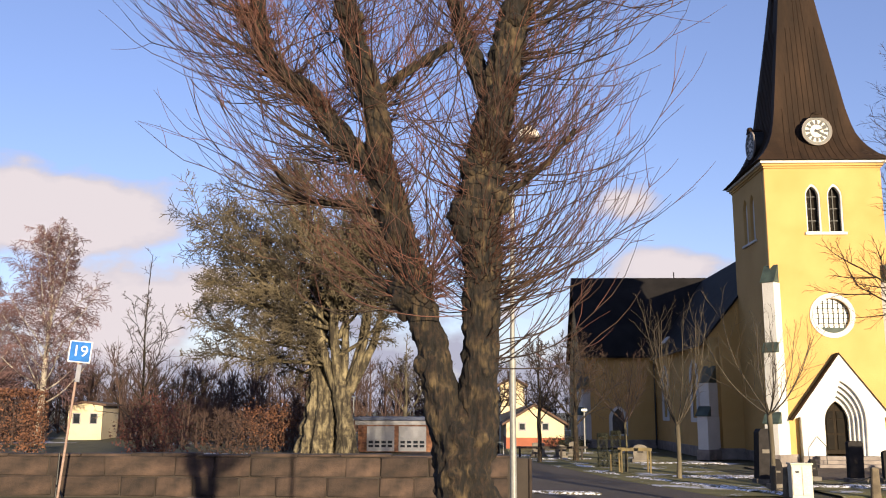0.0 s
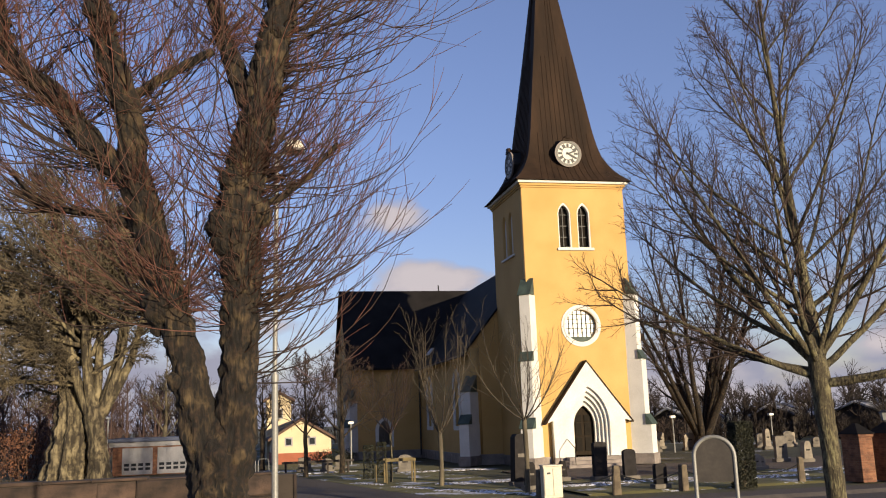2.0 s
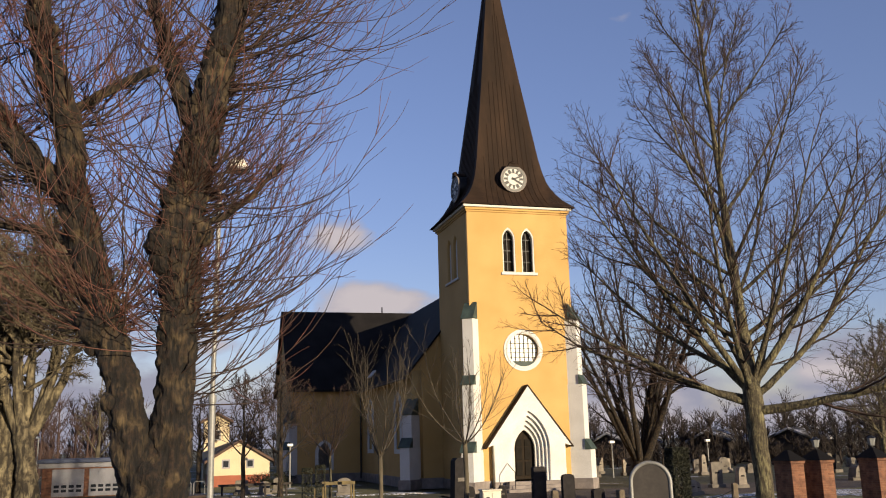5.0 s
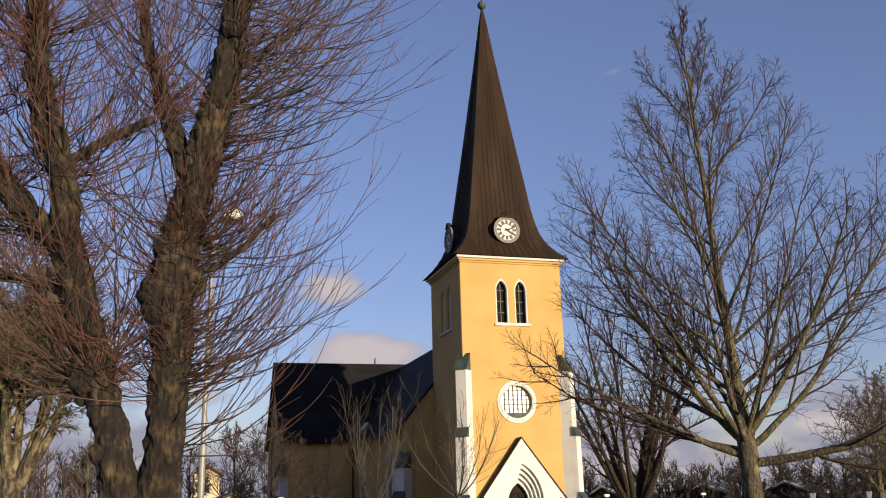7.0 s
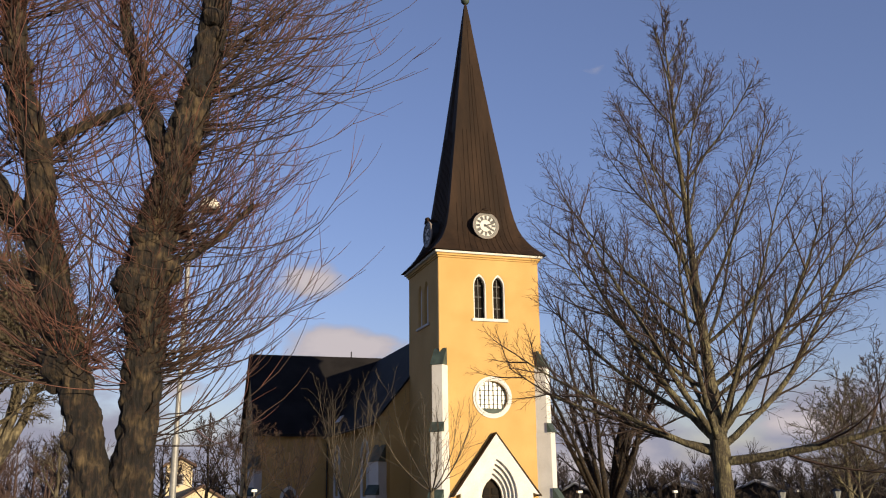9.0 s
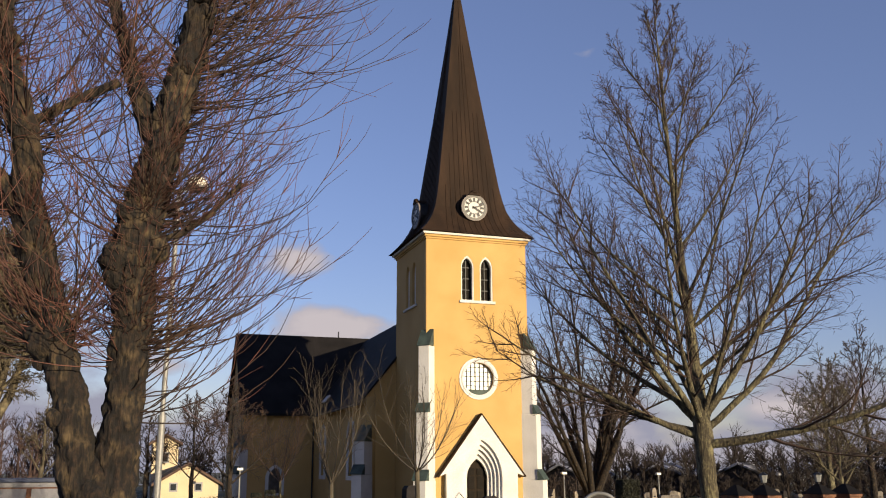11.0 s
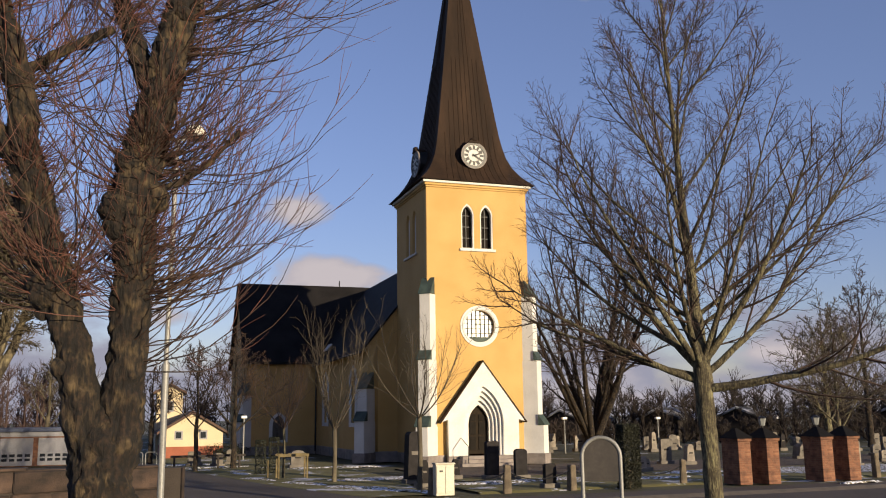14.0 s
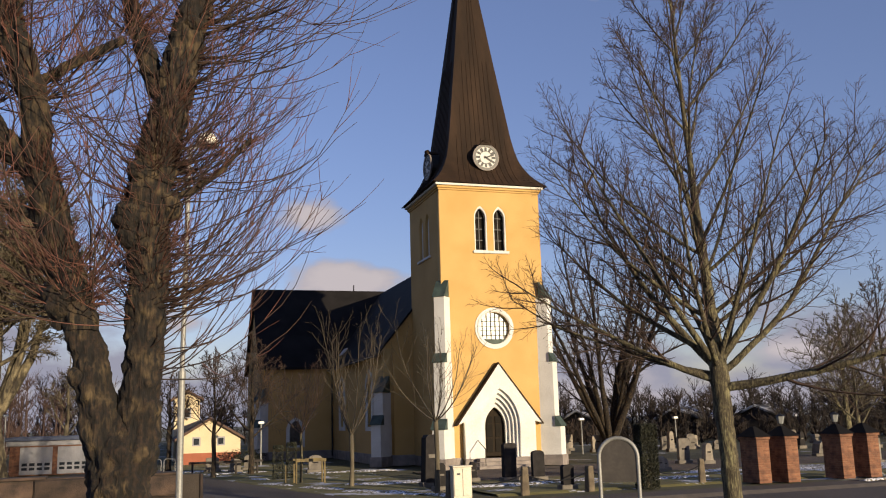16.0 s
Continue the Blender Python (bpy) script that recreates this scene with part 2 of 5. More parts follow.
def lancet(cx, z0, w, z_top, n=8):
    """A pointed arch outline, anticlockwise: sill z0, width w, point at z_top."""
    r, h = w, w * math.sqrt(3) / 2
    spring = z_top - h
    pts = [(cx - w / 2, z0), (cx + w / 2, z0)]
    pts += [(cx - w / 2 + r * math.cos(a), spring + r * math.sin(a)) for a in np.linspace(0, math.pi / 3, n)]
    pts += [(cx + w / 2 - r * math.cos(a), spring + r * math.sin(a)) for a in np.linspace(math.pi / 3, 0, n)[1:]]
    return pts


def circle(cx, cz, r, n=36):
    return [(cx + r * math.cos(a), cz + r * math.sin(a)) for a in np.linspace(0, 2 * math.pi, n, endpoint=False)]


def tube(verts, faces, path, radii, sides):
    """Adds a tapered tube along the path."""
    path = np.asarray(path, float)
    tang = np.gradient(path, axis=0)
    tang /= np.linalg.norm(tang, axis=1, keepdims=True) + 1e-9
    ref = np.array((1.0, 0.1, 0.0)) if abs(tang[0][2]) > 0.8 else np.array((0.0, 0.0, 1.0))
    u = np.cross(tang, ref)
    u /= np.linalg.norm(u, axis=1, keepdims=True) + 1e-9
    v = np.cross(tang, u)
    a = np.arange(sides) * 2 * math.pi / sides
    ring = path[:, None] + np.asarray(radii)[:, None, None] * (np.cos(a)[None, :, None] * u[:, None] + np.sin(a)[None, :, None] * v[:, None])
    base = len(verts)
    verts.extend(map(tuple, ring.reshape(-1, 3)))
    for i in range(len(path) - 1):
        for j in range(sides):
            k = (j + 1) % sides
            faces.append((base + i * sides + j, base + i * sides + k, base + (i + 1) * sides + k, base + (i + 1) * sides + j))


def rod(a, b, r, sides=8, bm=None):
    """A capped round bar from a to b."""
    bm = bm or bmesh.new()
    a, b = Vector(a), Vector(b)
    m = Matrix.Translation((a + b) / 2) @ (b - a).to_track_quat("Z", "Y").to_matrix().to_4x4()
    bmesh.ops.create_cone(bm, cap_ends=True, segments=sides, radius1=r, radius2=r, depth=(b - a).length, matrix=m)
    return bm


FRONT = pose(0, 0, 0, 90, 0, 0)        # local x, y to world x, z, facing -y


# ---- ground ----
def snow_ground(name, grass, snow, amount, scale):
    """Winter lawn with thin snow lying in patches."""
    mat = material(name, grass, tuple(c * 0.55 for c in grass), 0.8, 0.95, 0.5, 25)
    n, l = mat.node_tree.nodes, mat.node_tree.links
    bsdf = n["Principled BSDF"]
    old = bsdf.inputs["Base Color"].links[0].from_socket
    co, tex, tex2, add, ramp, mix = (n.new("ShaderNode" + k) for k in ("TexCoord", "TexNoise", "TexNoise", "Math", "ValToRGB", "MixRGB"))
    for t, sc, det in ((tex, scale, 6.0), (tex2, scale * 9, 4.0)):
        l.new(co.outputs["Object"], t.inputs["Vector"])
        t.inputs["Scale"].default_value, t.inputs["Detail"].default_value = sc, det
    add.operation = "MULTIPLY_ADD"
    l.new(tex2.outputs[0], add.inputs[0])
    add.inputs[1].default_value = 0.35
    l.new(tex.outputs[0], add.inputs[2])
    ramp.color_ramp.elements[0].position, ramp.color_ramp.elements[1].position = amount, amount + 0.05
    l.new(add.outputs[0], ramp.inputs[0])
    l.new(ramp.outputs[0], mix.inputs[0])
    l.new(old, mix.inputs[1])
    mix.inputs[2].default_value = (*snow, 1)
    l.new(mix.outputs[0], bsdf.inputs["Base Color"])
    return mat


GRASS = snow_ground("winter_lawn", (0.075, 0.068, 0.022), (0.459, 0.459, 0.488), 0.78, 0.16)
LAWN = snow_ground("snowy_lawn", (0.17, 0.15, 0.042), (0.5, 0.5, 0.53), 0.76, 0.5)
GRAVEL = material("brown_gravel", (0.0888, 0.0592, 0.0429), (0.0518, 0.037, 0.0281), 1.2, 0.95, 0.5, 60)

bm = bmesh.new()
bmesh.ops.create_grid(bm, x_segments=60, y_segments=60, size=1.0)
for v in bm.verts:
    for k in (0, 1):
        v.co[k] = math.copysign(abs(v.co[k]) ** 3 * 1500 + abs(v.co[k]) * 80, v.co[k])
    d = math.hypot(v.co.x + 10, v.co.y - 5)
    v.co.z = -0.04 + noise.noise((v.co.x * 0.05, v.co.y * 0.05, 0)) * 0.05 * min(1, max(0, (d - 45) / 40))
tagged(mesh_object("ground", bm, GRASS, smooth=True), "winter grass with thin patches of snow", "ground", kind="structure")


def strip(name, points, half, z, mat, label, category):
    """A flat slab along a centre line, with a rounded edge."""
    pts = [Vector((*p, 0)) for p in points]
    vs, fs = [], []
    for i, p in enumerate(pts):
        d = (pts[min(i + 1, len(pts) - 1)] - pts[max(i - 1, 0)]).normalized()
        s = Vector((-d.y, d.x, 0))
        h = half[i] if isinstance(half, (list, tuple)) else half
        for off, zz in ((-h - 0.3, -0.06), (-h, z), (h, z), (h + 0.3, -0.06)):
            vs.append(tuple(p + s * off + Vector((0, 0, zz))))
    for i in range(len(pts) - 1):
        for j in range(3):
            fs.append((i * 4 + j, (i + 1) * 4 + j, (i + 1) * 4 + j + 1, i * 4 + j + 1))
    return tagged(raw(name, vs, fs, mat), label, category, kind="structure")


strip("road", [(-75, -24.6), (-30, -24.4), (0, -24.2), (30, -24.6), (75, -25)], 6.2, 0.0, ASPHALT, "dark grey asphalt street in front of the churchyard", "road")
strip("drive", [(-13.2, -18.6), (-13.6, -14), (-14.6, -8), (-15.8, 0), (-18, 8), (-20.5, 18), (-22, 27)], [3.6, 3.2, 2.5, 2.0, 2.2, 3.0, 5.0], 0.012, ASPHALT, "asphalt drive past the church", "road")
strip("lawn", [(-9.2, -16.4), (-9.6, -10), (-10.2, -2), (-11, 8), (-12.5, 19)], [0.9, 2.4, 3.4, 4.5, 3], 0.03, LAWN, "short lawn with patches of snow beside the church", "lawn")
strip("churchyard", [(-6.5, -12.8), (0, -12.6), (20, -12.4), (45, -11)], 3.4, 0.028, LAWN, "churchyard grass under thin snow", "lawn")
strip("gravel_path", [(-5.0, -4.9), (0, -4.9), (24, -5.3), (45, -6.5)], 3.7, 0.02, GRAVEL, "brown gravel path before the church door", "path")

# ---- church ----
H, TOP = 2.9, 15.05
church = thing("church", "yellow plastered church with white portal, buttresses and dark copper spire", "church")


def window_fill(parent, ring, y, mat, bars_x, bars_z, m=None, bar=0.022):
    """Glazing with a grid of bars set back in an opening of a wall that faces -y."""
    m = m or Matrix.Identity(4)
    win = part("window", plate(ring, [], 0.04, m @ pose(0, y, 0, 90, 0, 0)), mat, parent)
    xs, zs = [p[0] for p in ring], [p[1] for p in ring]
    cx, top, low = (min(xs) + max(xs)) / 2, max(zs), min(zs)
    def span_z(x):
        hits = []
        for (ax, az), (bx, bz) in zip(ring, ring[1:] + ring[:1]):
            if (ax - x) * (bx - x) < 0:
                hits.append(az + (bz - az) * (x - ax) / (bx - ax))
        return (min(hits), max(hits)) if len(hits) > 1 else None
    def span_x(z):
        hits = []
        for (ax, az), (bx, bz) in zip(ring, ring[1:] + ring[:1]):
            if (az - z) * (bz - z) < 0:
                hits.append(ax + (bx - ax) * (z - az) / (bz - az))
        return (min(hits), max(hits)) if len(hits) > 1 else None
    for i in range(bars_x):
        x = min(xs) + (i + 1) * (max(xs) - min(xs)) / (bars_x + 1) + 0.001
        s = span_z(x)
        if s:
            bm = box(x - bar, y - 0.06, s[0], x + bar, y - 0.004, s[1])
            bm.transform(m)
            part("glazing_bar", bm, IRON, win)
    for i in range(bars_z):
        z = low + (i + 1) * (top - low) / (bars_z + 1) + 0.001
        s = span_x(z)
        if s:
            bm = box(s[0], y - 0.05, z - bar, s[1], y - 0.005, z + bar)
            bm.transform(m)
            part("glazing_bar", bm, IRON, win)
    return win


# tower walls: four slabs, butted at the corners
belfry = [lancet(-0.56, 11.42, 0.74, 13.9), lancet(0.53, 11.42, 0.74, 13.9)]
rose = circle(0, 7.22, 0.86)
portal_hole = [(-1.3, 0.0), (1.3, 0.0), (1.3, 3.1), (0.0, 4.4), (-1.3, 3.1)]
tower = part("tower_wall", plate([(-H, 0), (-1.3, 0), *portal_hole[::-1][:3], (1.3, 0), (H, 0), (H, TOP), (-H, TOP)], [*belfry, rose], 0.5, FRONT), YELLOW, church, "sunlit yellow plaster tower wall")
side = [lancet(-0.6, 11.42, 0.74, 13.9), lancet(0.6, 11.42, 0.74, 13.9)]
for turn, holes in ((-90, side), (90, []), (180, [])):
    wide = H - 0.5 if turn == 180 else H
    m = pose(0, H, 0, 0, 0, turn) @ pose(0, -H, 0, 90, 0, 0)
    ring = [(-wide, 0), (wide, 0), (wide, TOP), (-wide, TOP)]
    if turn == -90:
        ring = [(-H, 0), (H - 0.5, 0), (H - 0.5, TOP), (-H, TOP)]
    if turn == 90:
        ring = [(-H + 0.5, 0), (H, 0), (H, TOP), (-H + 0.5, TOP)]
    part("tower_wall", plate(ring, holes, 0.5, m), YELLOW, church)
for ring, cx in zip(belfry, (-0.56, 0.53)):
    window_fill(church, ring, 0.36, LOUVRE, 1, 3)
    part("window_reveal", plate(lancet(cx, 11.41, 0.75, 13.91), [lancet(cx, 11.45, 0.62, 13.78)], 0.30, FRONT @ pose(0, 0, -0.03)), WHITE, church, "white window reveal")
part("window_sill", box(-1.05, -0.1, 11.26, 1.02, 0.3, 11.41, 0.02), WHITE, church, "white window sill")
west = pose(0, H, 0, 0, 0, -90) @ pose(0, -H, 0)
for ring in side:
    part("blind_window", plate(ring, [], 0.04, west @ pose(0, 0.16, 0, 90, 0, 0)), WHITE, church, "pale blind lancet")
bm = box(-1.2, -0.1, 11.27, 1.2, 0.1, 11.4, 0.02)
bm.transform(west)
part("window_sill", bm, WHITE, church)
window_fill(church, rose, 0.2, GLASS_PALE_GLINT, 6, 6, bar=0.017)
part("rose_surround", plate(circle(0, 7.22, 1.1), [circle(0, 7.22, 0.86)], 0.06, FRONT @ pose(0, 0, 0.05)), WHITE, church, "white moulded ring round the rose window")
part("rose_moulding", plate(circle(0, 7.22, 0.98), [circle(0, 7.22, 0.90)], 0.05, FRONT @ pose(0, 0, 0.085)), WHITE, church)
part("rose_sill", plate([(0.86 * math.cos(a), 7.22 + 0.86 * math.sin(a)) for a in np.linspace(-2.4, -0.75, 14)], [], 0.26, FRONT @ pose(0, 0, 0.07)), VERDIGRIS, church, "green copper sill")

# cornice and spire
for z0, z1, out, mat, label in ((14.70, 14.80, 0.06, YELLOW, "yellow moulding"), (14.80, 14.93, 0.13, YELLOW, "yellow moulding"), (14.93, 15.06, 0.24, WHITE, "white cornice")):
    part("cornice", box(-H - out, -out, z0, H + out, 2 * H + out, z1, 0.015), mat, church, label)
PROFILE = [(15.07, 3.32), (15.2, 3.18), (15.55, 2.84), (15.9, 2.58), (16.3, 2.35), (16.8, 2.14), (17.4, 1.99), (18.2, 1.84), (20.2, 1.57), (23.0, 1.19), (27.5, 0.61), (30.7, 0.22)]
bm = bmesh.new()
rings = [[bm.verts.new((sx * w, H + sy * w, z)) for sx, sy in ((-1, -1), (1, -1), (1, 1), (-1, 1))] for z, w in PROFILE]
for a, b in zip(rings, rings[1:]):
    for i in range(4):
        bm.faces.new((a[i], a[(i + 1) % 4], b[(i + 1) % 4], b[i]))
bm.faces.new(rings[0][::-1]), bm.faces.new(rings[-1])
spire = part("spire", bm, COPPER, church, "dark brown copper spire, flared at the foot")
for face in range(4):
    for k in range(-5, 6):
        vs, fs, path = [], [], []
        for z, w in PROFILE:
            if abs(k) * 0.36 < w:
                path.append((k * 0.36 * (0.55 + 0.45 * w / 3.32) if w > 1.0 else k * 0.36 * 0.69 * w / 1.19 if abs(k) < 4 else 99, -w - 0.012, z))
        path = [p for p in path if abs(p[0]) < 90 and abs(p[0]) < -p[1]]
        if len(path) < 2:
            continue
        tube(vs, fs, path, [0.013] * len(path), 4)
        ob = raw("standing_seam", vs, fs, COPPER, spire)
        ob.matrix_local = pose(0, H, 0, 0, 0, 90 * face)
bm = bmesh.new()
bmesh.ops.create_cone(bm, cap_ends=True, segments=4, radius1=0.33, radius2=0.07, depth=1.3, matrix=pose(0, H, 31.3, 0, 0, 45))
part("spire_cap", bm, COPPER, church)
bm = bmesh.new()
bmesh.ops.create_uvsphere(bm, u_segments=16, v_segments=10, radius=0.27, matrix=pose(0, H, 32.2))
part("finial_ball", bm, VERDIGRIS, church, "green copper ball", True)
bm = rod((0, H, 32.3), (0, H, 34.0), 0.04)
rod((-0.45, H, 33.4), (0.45, H, 33.4), 0.035, 8, bm)
part("cross", bm, IRON, church)
DIAL = material("white_dial", (0.48, 0.47, 0.44), None, 4, 0.5, 0.02, 20)
for turn in (0, -90):
    m = pose(0, H, 0, 0, 0, turn) @ pose(0, 0.32 - H, 16.75, 90, 0, 0)
    bm = bmesh.new()
    bmesh.ops.create_cone(bm, cap_ends=True, segments=40, radius1=0.74, radius2=0.74, depth=0.9, matrix=pose(0, 0, -0.45))
    bm.transform(m)
    clock = part("clock", bm, IRON, church, "round tower clock in a dark copper drum")
    part("clock_rim", plate(circle(0, 0, 0.74), [circle(0, 0, 0.60)], 0.08, m @ pose(0, 0, 0.06)), material("dark_rim", (0.037, 0.0333, 0.0296), None, 5, 0.5, 0.05, 30), clock)
    part("clock_dial", plate(circle(0, 0, 0.64), [], 0.02, m @ pose(0, 0, 0.022)), DIAL, clock, "white dial with black hour marks")
    part("dial_ring", plate(circle(0, 0, 0.37), [circle(0, 0, 0.345)], 0.012, m @ pose(0, 0, 0.036)), IRON, clock)
    for hour in range(12):
        bm = box(-0.062 - 0.02 * (hour % 3 == 2), 0.36, 0.023, 0.062 + 0.02 * (hour % 3 == 2), 0.57, 0.036)
        bm.transform(m @ pose(0, 0, 0, 0, 0, -30 * hour))
        part("hour_mark", bm, IRON, clock)
    for ang, length, w in ((-122, 0.36, 0.05), (-70, 0.52, 0.04)):
        bm = box(-w, -0.12, 0.04, w, length, 0.055)
        bm.transform(m @ pose(0, 0, 0, 0, 0, ang))
        part("clock_hand", bm, IRON, clock)
    bm = prism([(-0.35, 0.7), (0.35, 0.7), (0.22, 0.86), (-0.22, 0.86)], "z", -0.5, 0.12)
    bm.transform(m)
    part("clock_hood", bm, COPPER, clock)
    bm = bmesh.new()
    bmesh.ops.create_uvsphere(bm, u_segments=12, v_segments=8, radius=0.15)
    bmesh.ops.scale(bm, vec=(1.5, 0.8, 1.0), verts=bm.verts)
    bm.transform(m @ pose(0, 0.9, 0.02))
    part("clock_finial", bm, COPPER, clock, smooth=True)
    part("clock_bezel", plate(circle(0, 0, 0.77), [circle(0, 0, 0.735)], 0.1, m @ pose(0, 0, 0.065)), GRANITE, clock, "thin grey bezel")


def buttress(cx, cy, turn, stages, width, parent, mat=WHITE):
    """A stepped buttress at a wall corner with sloped copper caps; stages: foot, top, depth."""
    m = pose(cx, cy, 0, 0, 0, turn)
    body = None
    for k, (z0, z1, out, cap) in enumerate(stages):
        w = width * (1.0 + 0.06 * (len(stages) - 1 - k))
        bm = box(-w / 2, -out, z0, w / 2, 0.45, z1, 0.012)
        bm.transform(m)
        if body is None:
            body = part("buttress", bm, mat, parent, "white plastered stepped buttress")
        else:
            part("buttress_stage", bm, mat, body)
        inner = stages[k + 1][2] if k + 1 < len(stages) else -0.12
        bm = prism([(-out - 0.07, z1), (-out - 0.07, z1 + 0.05), (-inner, z1 + cap + 0.05), (-inner, z1)], "x", -w / 2 - 0.06, w / 2 + 0.06)
        bm.transform(m)
        part("buttress_cap", bm, VERDIGRIS, body, "green copper cap")
    z0, z1, out, cap = stages[0]
    w = width * (1.0 + 0.06 * (len(stages) - 1)) + 0.16
    bm = box(-w / 2, -out - 0.08, 0.0, w / 2, 0.4, 0.55, 0.02)
    bm.transform(m)
    part("plinth", bm, GRANITE, body, "grey granite plinth")
    return body


TOWER_STAGES = [(0.5, 2.0, 0.78, 0.5), (2.0, 5.4, 0.5, 0.45), (5.4, 8.85, 0.32, 0.85)]
buttress(-H, 0, -45, TOWER_STAGES, 0.62, church)
buttress(H, 0, 45, TOWER_STAGES, 0.62, church)
for a, b in (((-H - 0.06, -0.06), (-2.0, 0.3)), ((2.0, -0.06), (H + 0.06, 0.3)), ((-H - 0.06, 0.3), (-H + 0.3, 2 * H))):
    part("plinth", box(a[0], a[1], 0, b[0], b[1], 0.55, 0.02), GRANITE, church)

# portal: gabled white front with four receding orders round the door
PY = -0.42
ring = lancet(0, 0.35, 2.2, 4.05)
face = [(-1.95, 0.0), (1.95, 0.0), (1.95, 2.35), (2.38, 2.2), (0.0, 5.32), (-2.38, 2.2), (-1.95, 2.35)]
portal = part("portal", plate(face, [ring], 0.46, FRONT @ pose(0, 0, -PY)), WHITE, church, "white gabled church portal with pointed arch")
for k in range(1, 5):
    w, top, w2, top2 = 2.2 - 0.26 * (k - 1), 4.05 - 0.24 * (k - 1), 2.2 - 0.26 * k, 4.05 - 0.24 * k
    part("arch_order", plate(lancet(0, 0.35, w + 0.01, top + 0.01), [lancet(0, 0.37, w2, top2)], 0.22, FRONT @ pose(0, 0, -PY - 0.2 * k)), WHITE, portal)
door = part("portal_door", plate(lancet(0, 0.55, 1.18, 3.12), [], 0.08, FRONT @ pose(0, 0, -PY - 1.08)), DOOR, portal, "dark wooden church door with glazed panels")
for sx in (-1, 1):
    for z0, z1 in ((0.75, 1.45), (1.55, 2.2), (2.25, 2.6)):
        part("door_panel", box(min(sx * 0.08, sx * 0.42), PY + 1.03, z0, max(sx * 0.08, sx * 0.42), PY + 1.08, z1, 0.012), LOUVRE, door)
for sx in (-1, 1):
    bm = prism([(0, 5.32), (0, 5.39), (sx * 2.43, 2.19), (sx * 2.38, 2.15)], "y", PY - 0.05, 0.0)
    part("gable_coping", bm, COPPER, portal, "dark copper coping")
for k in range(3):
    part("step", box(-1.7 + 0.15 * k, PY - 1.25 + 0.36 * k, 0.0, 1.7 - 0.15 * k, PY, 0.17 * (k + 1), 0.015), GRANITE, church, "granite step")
bm = rod((-1.3, PY - 0.05, 1.4), (-1.3, PY - 1.1, 1.0), 0.02)
rod((-1.3, PY - 1.1, 1.0), (-1.3, PY - 1.1, 0.1), 0.02, 8, bm)
part("handrail", bm, IRON, church)
for sx in (-1, 1):
    part("portal_plinth", box(min(sx * 1.15, sx * 2.0), PY - 0.05, 0, max(sx * 1.15, sx * 2.0), PY + 0.1, 0.5, 0.02), GRANITE, portal)

# nave and transept
NW, NE, NR, NY0, NY1 = 4.68, 6.62, 12.35, 5.8, 21.2
TX, TY0, TY1, TE, TR = 9.78, 20.77, 30.2, 6.75, 12.62
nave_win = [lancet(y, 2.2, 1.0, 5.5) for y in (-17.6, -9.3)]
part("nave_wall", plate([(-NY1 + 0.4, 0), (-NY0, 0), (-NY0, NE), (-NY1 + 0.4, NE)], nave_win, 0.6, pose(-NW, 0, 0, 0, 0, -90) @ pose(0, 0, 0, 90, 0, 0)), YELLOW, church)
for ring in nave_win:
    part("nave_window", plate(ring, [], 0.05, pose(-NW + 0.3, 0, 0, 0, 0, -90) @ pose(0, 0, 0, 90, 0, 0)), GLASS_DARK, church)
    c = sum(p[0] for p in ring[:2]) / 2
    part("window_surround", plate([((x - c) * 2.1 + c, 1.95 + (z - 2.2) * 1.12) for x, z in ring], [[(x, z) for x, z in ring]], 0.06, pose(-NW - 0.04, 0, 0, 0, 0, -90) @ pose(0, 0, 0, 90, 0, 0)), WHITE, church, "white window surround")
part("nave_wall", plate([(-NW + 0.003, 0), (NW, 0), (NW, NE), (0, NR - 0.1), (-NW + 0.003, NE)], [], 0.4, pose(0, NY0 + 0.002, 0, 90, 0, 0)), YELLOW, church)
part("nave_wall", box(NW - 0.6, NY0 + 0.4, 0, NW, NY1, NE), YELLOW, church)
low = lancet(-7.42, 1.0, 0.85, 2.75)
part("transept_wall", plate([(-TX, 0), (TX, 0), (TX, TE), (-TX, TE)], [low], 0.5, pose(0, TY0, 0, 90, 0, 0)), YELLOW, church)
part("transept_window", plate(low, [], 0.05, pose(0, TY0 + 0.25, 0, 90, 0, 0)), GLASS_DARK, church)
part("window_surround", plate([((x + 7.42) * 1.55 - 7.42, 0.85 + (z - 1.0) * 1.2) for x, z in low], [low], 0.05, pose(0, TY0 - 0.04, 0, 90, 0, 0)), WHITE, church, "white window surround")
TM = (TY0 + TY1) / 2
part("transept_wall", plate([(-TY1, 0), (-TY0 - 0.5, 0), (-TY0 - 0.5, TE), (-TM, TR - 0.1), (-TY1, TE)], [], 0.5, pose(-TX, 0, 0, 0, 0, -90) @ pose(0, 0, 0, 90, 0, 0)), YELLOW, church)
part("transept_wall", box(-TX, TY1, 0, TX, TY1 + 0.5, TE), YELLOW, church)
part("transept_wall", plate([(TY0 + 0.5, 0), (TY1, 0), (TY1, TE), (TM, TR - 0.1), (TY0 + 0.5, TE)], [], 0.5, pose(TX, 0, 0, 0, 0, 90) @ pose(0, 0, 0, 90, 0, 0)), YELLOW, church)


def gable_roof(axis, mid, half, eave, ridge, a, b, over=0.35):
    drop = over * (ridge - eave) / half
    pts = [(mid - half - over, eave - drop), (mid, ridge), (mid + half + over, eave - drop), (mid + half + over, eave - drop + 0.16), (mid, ridge + 0.18), (mid - half - over, eave - drop + 0.16)]
    return prism(pts, axis, a, b)


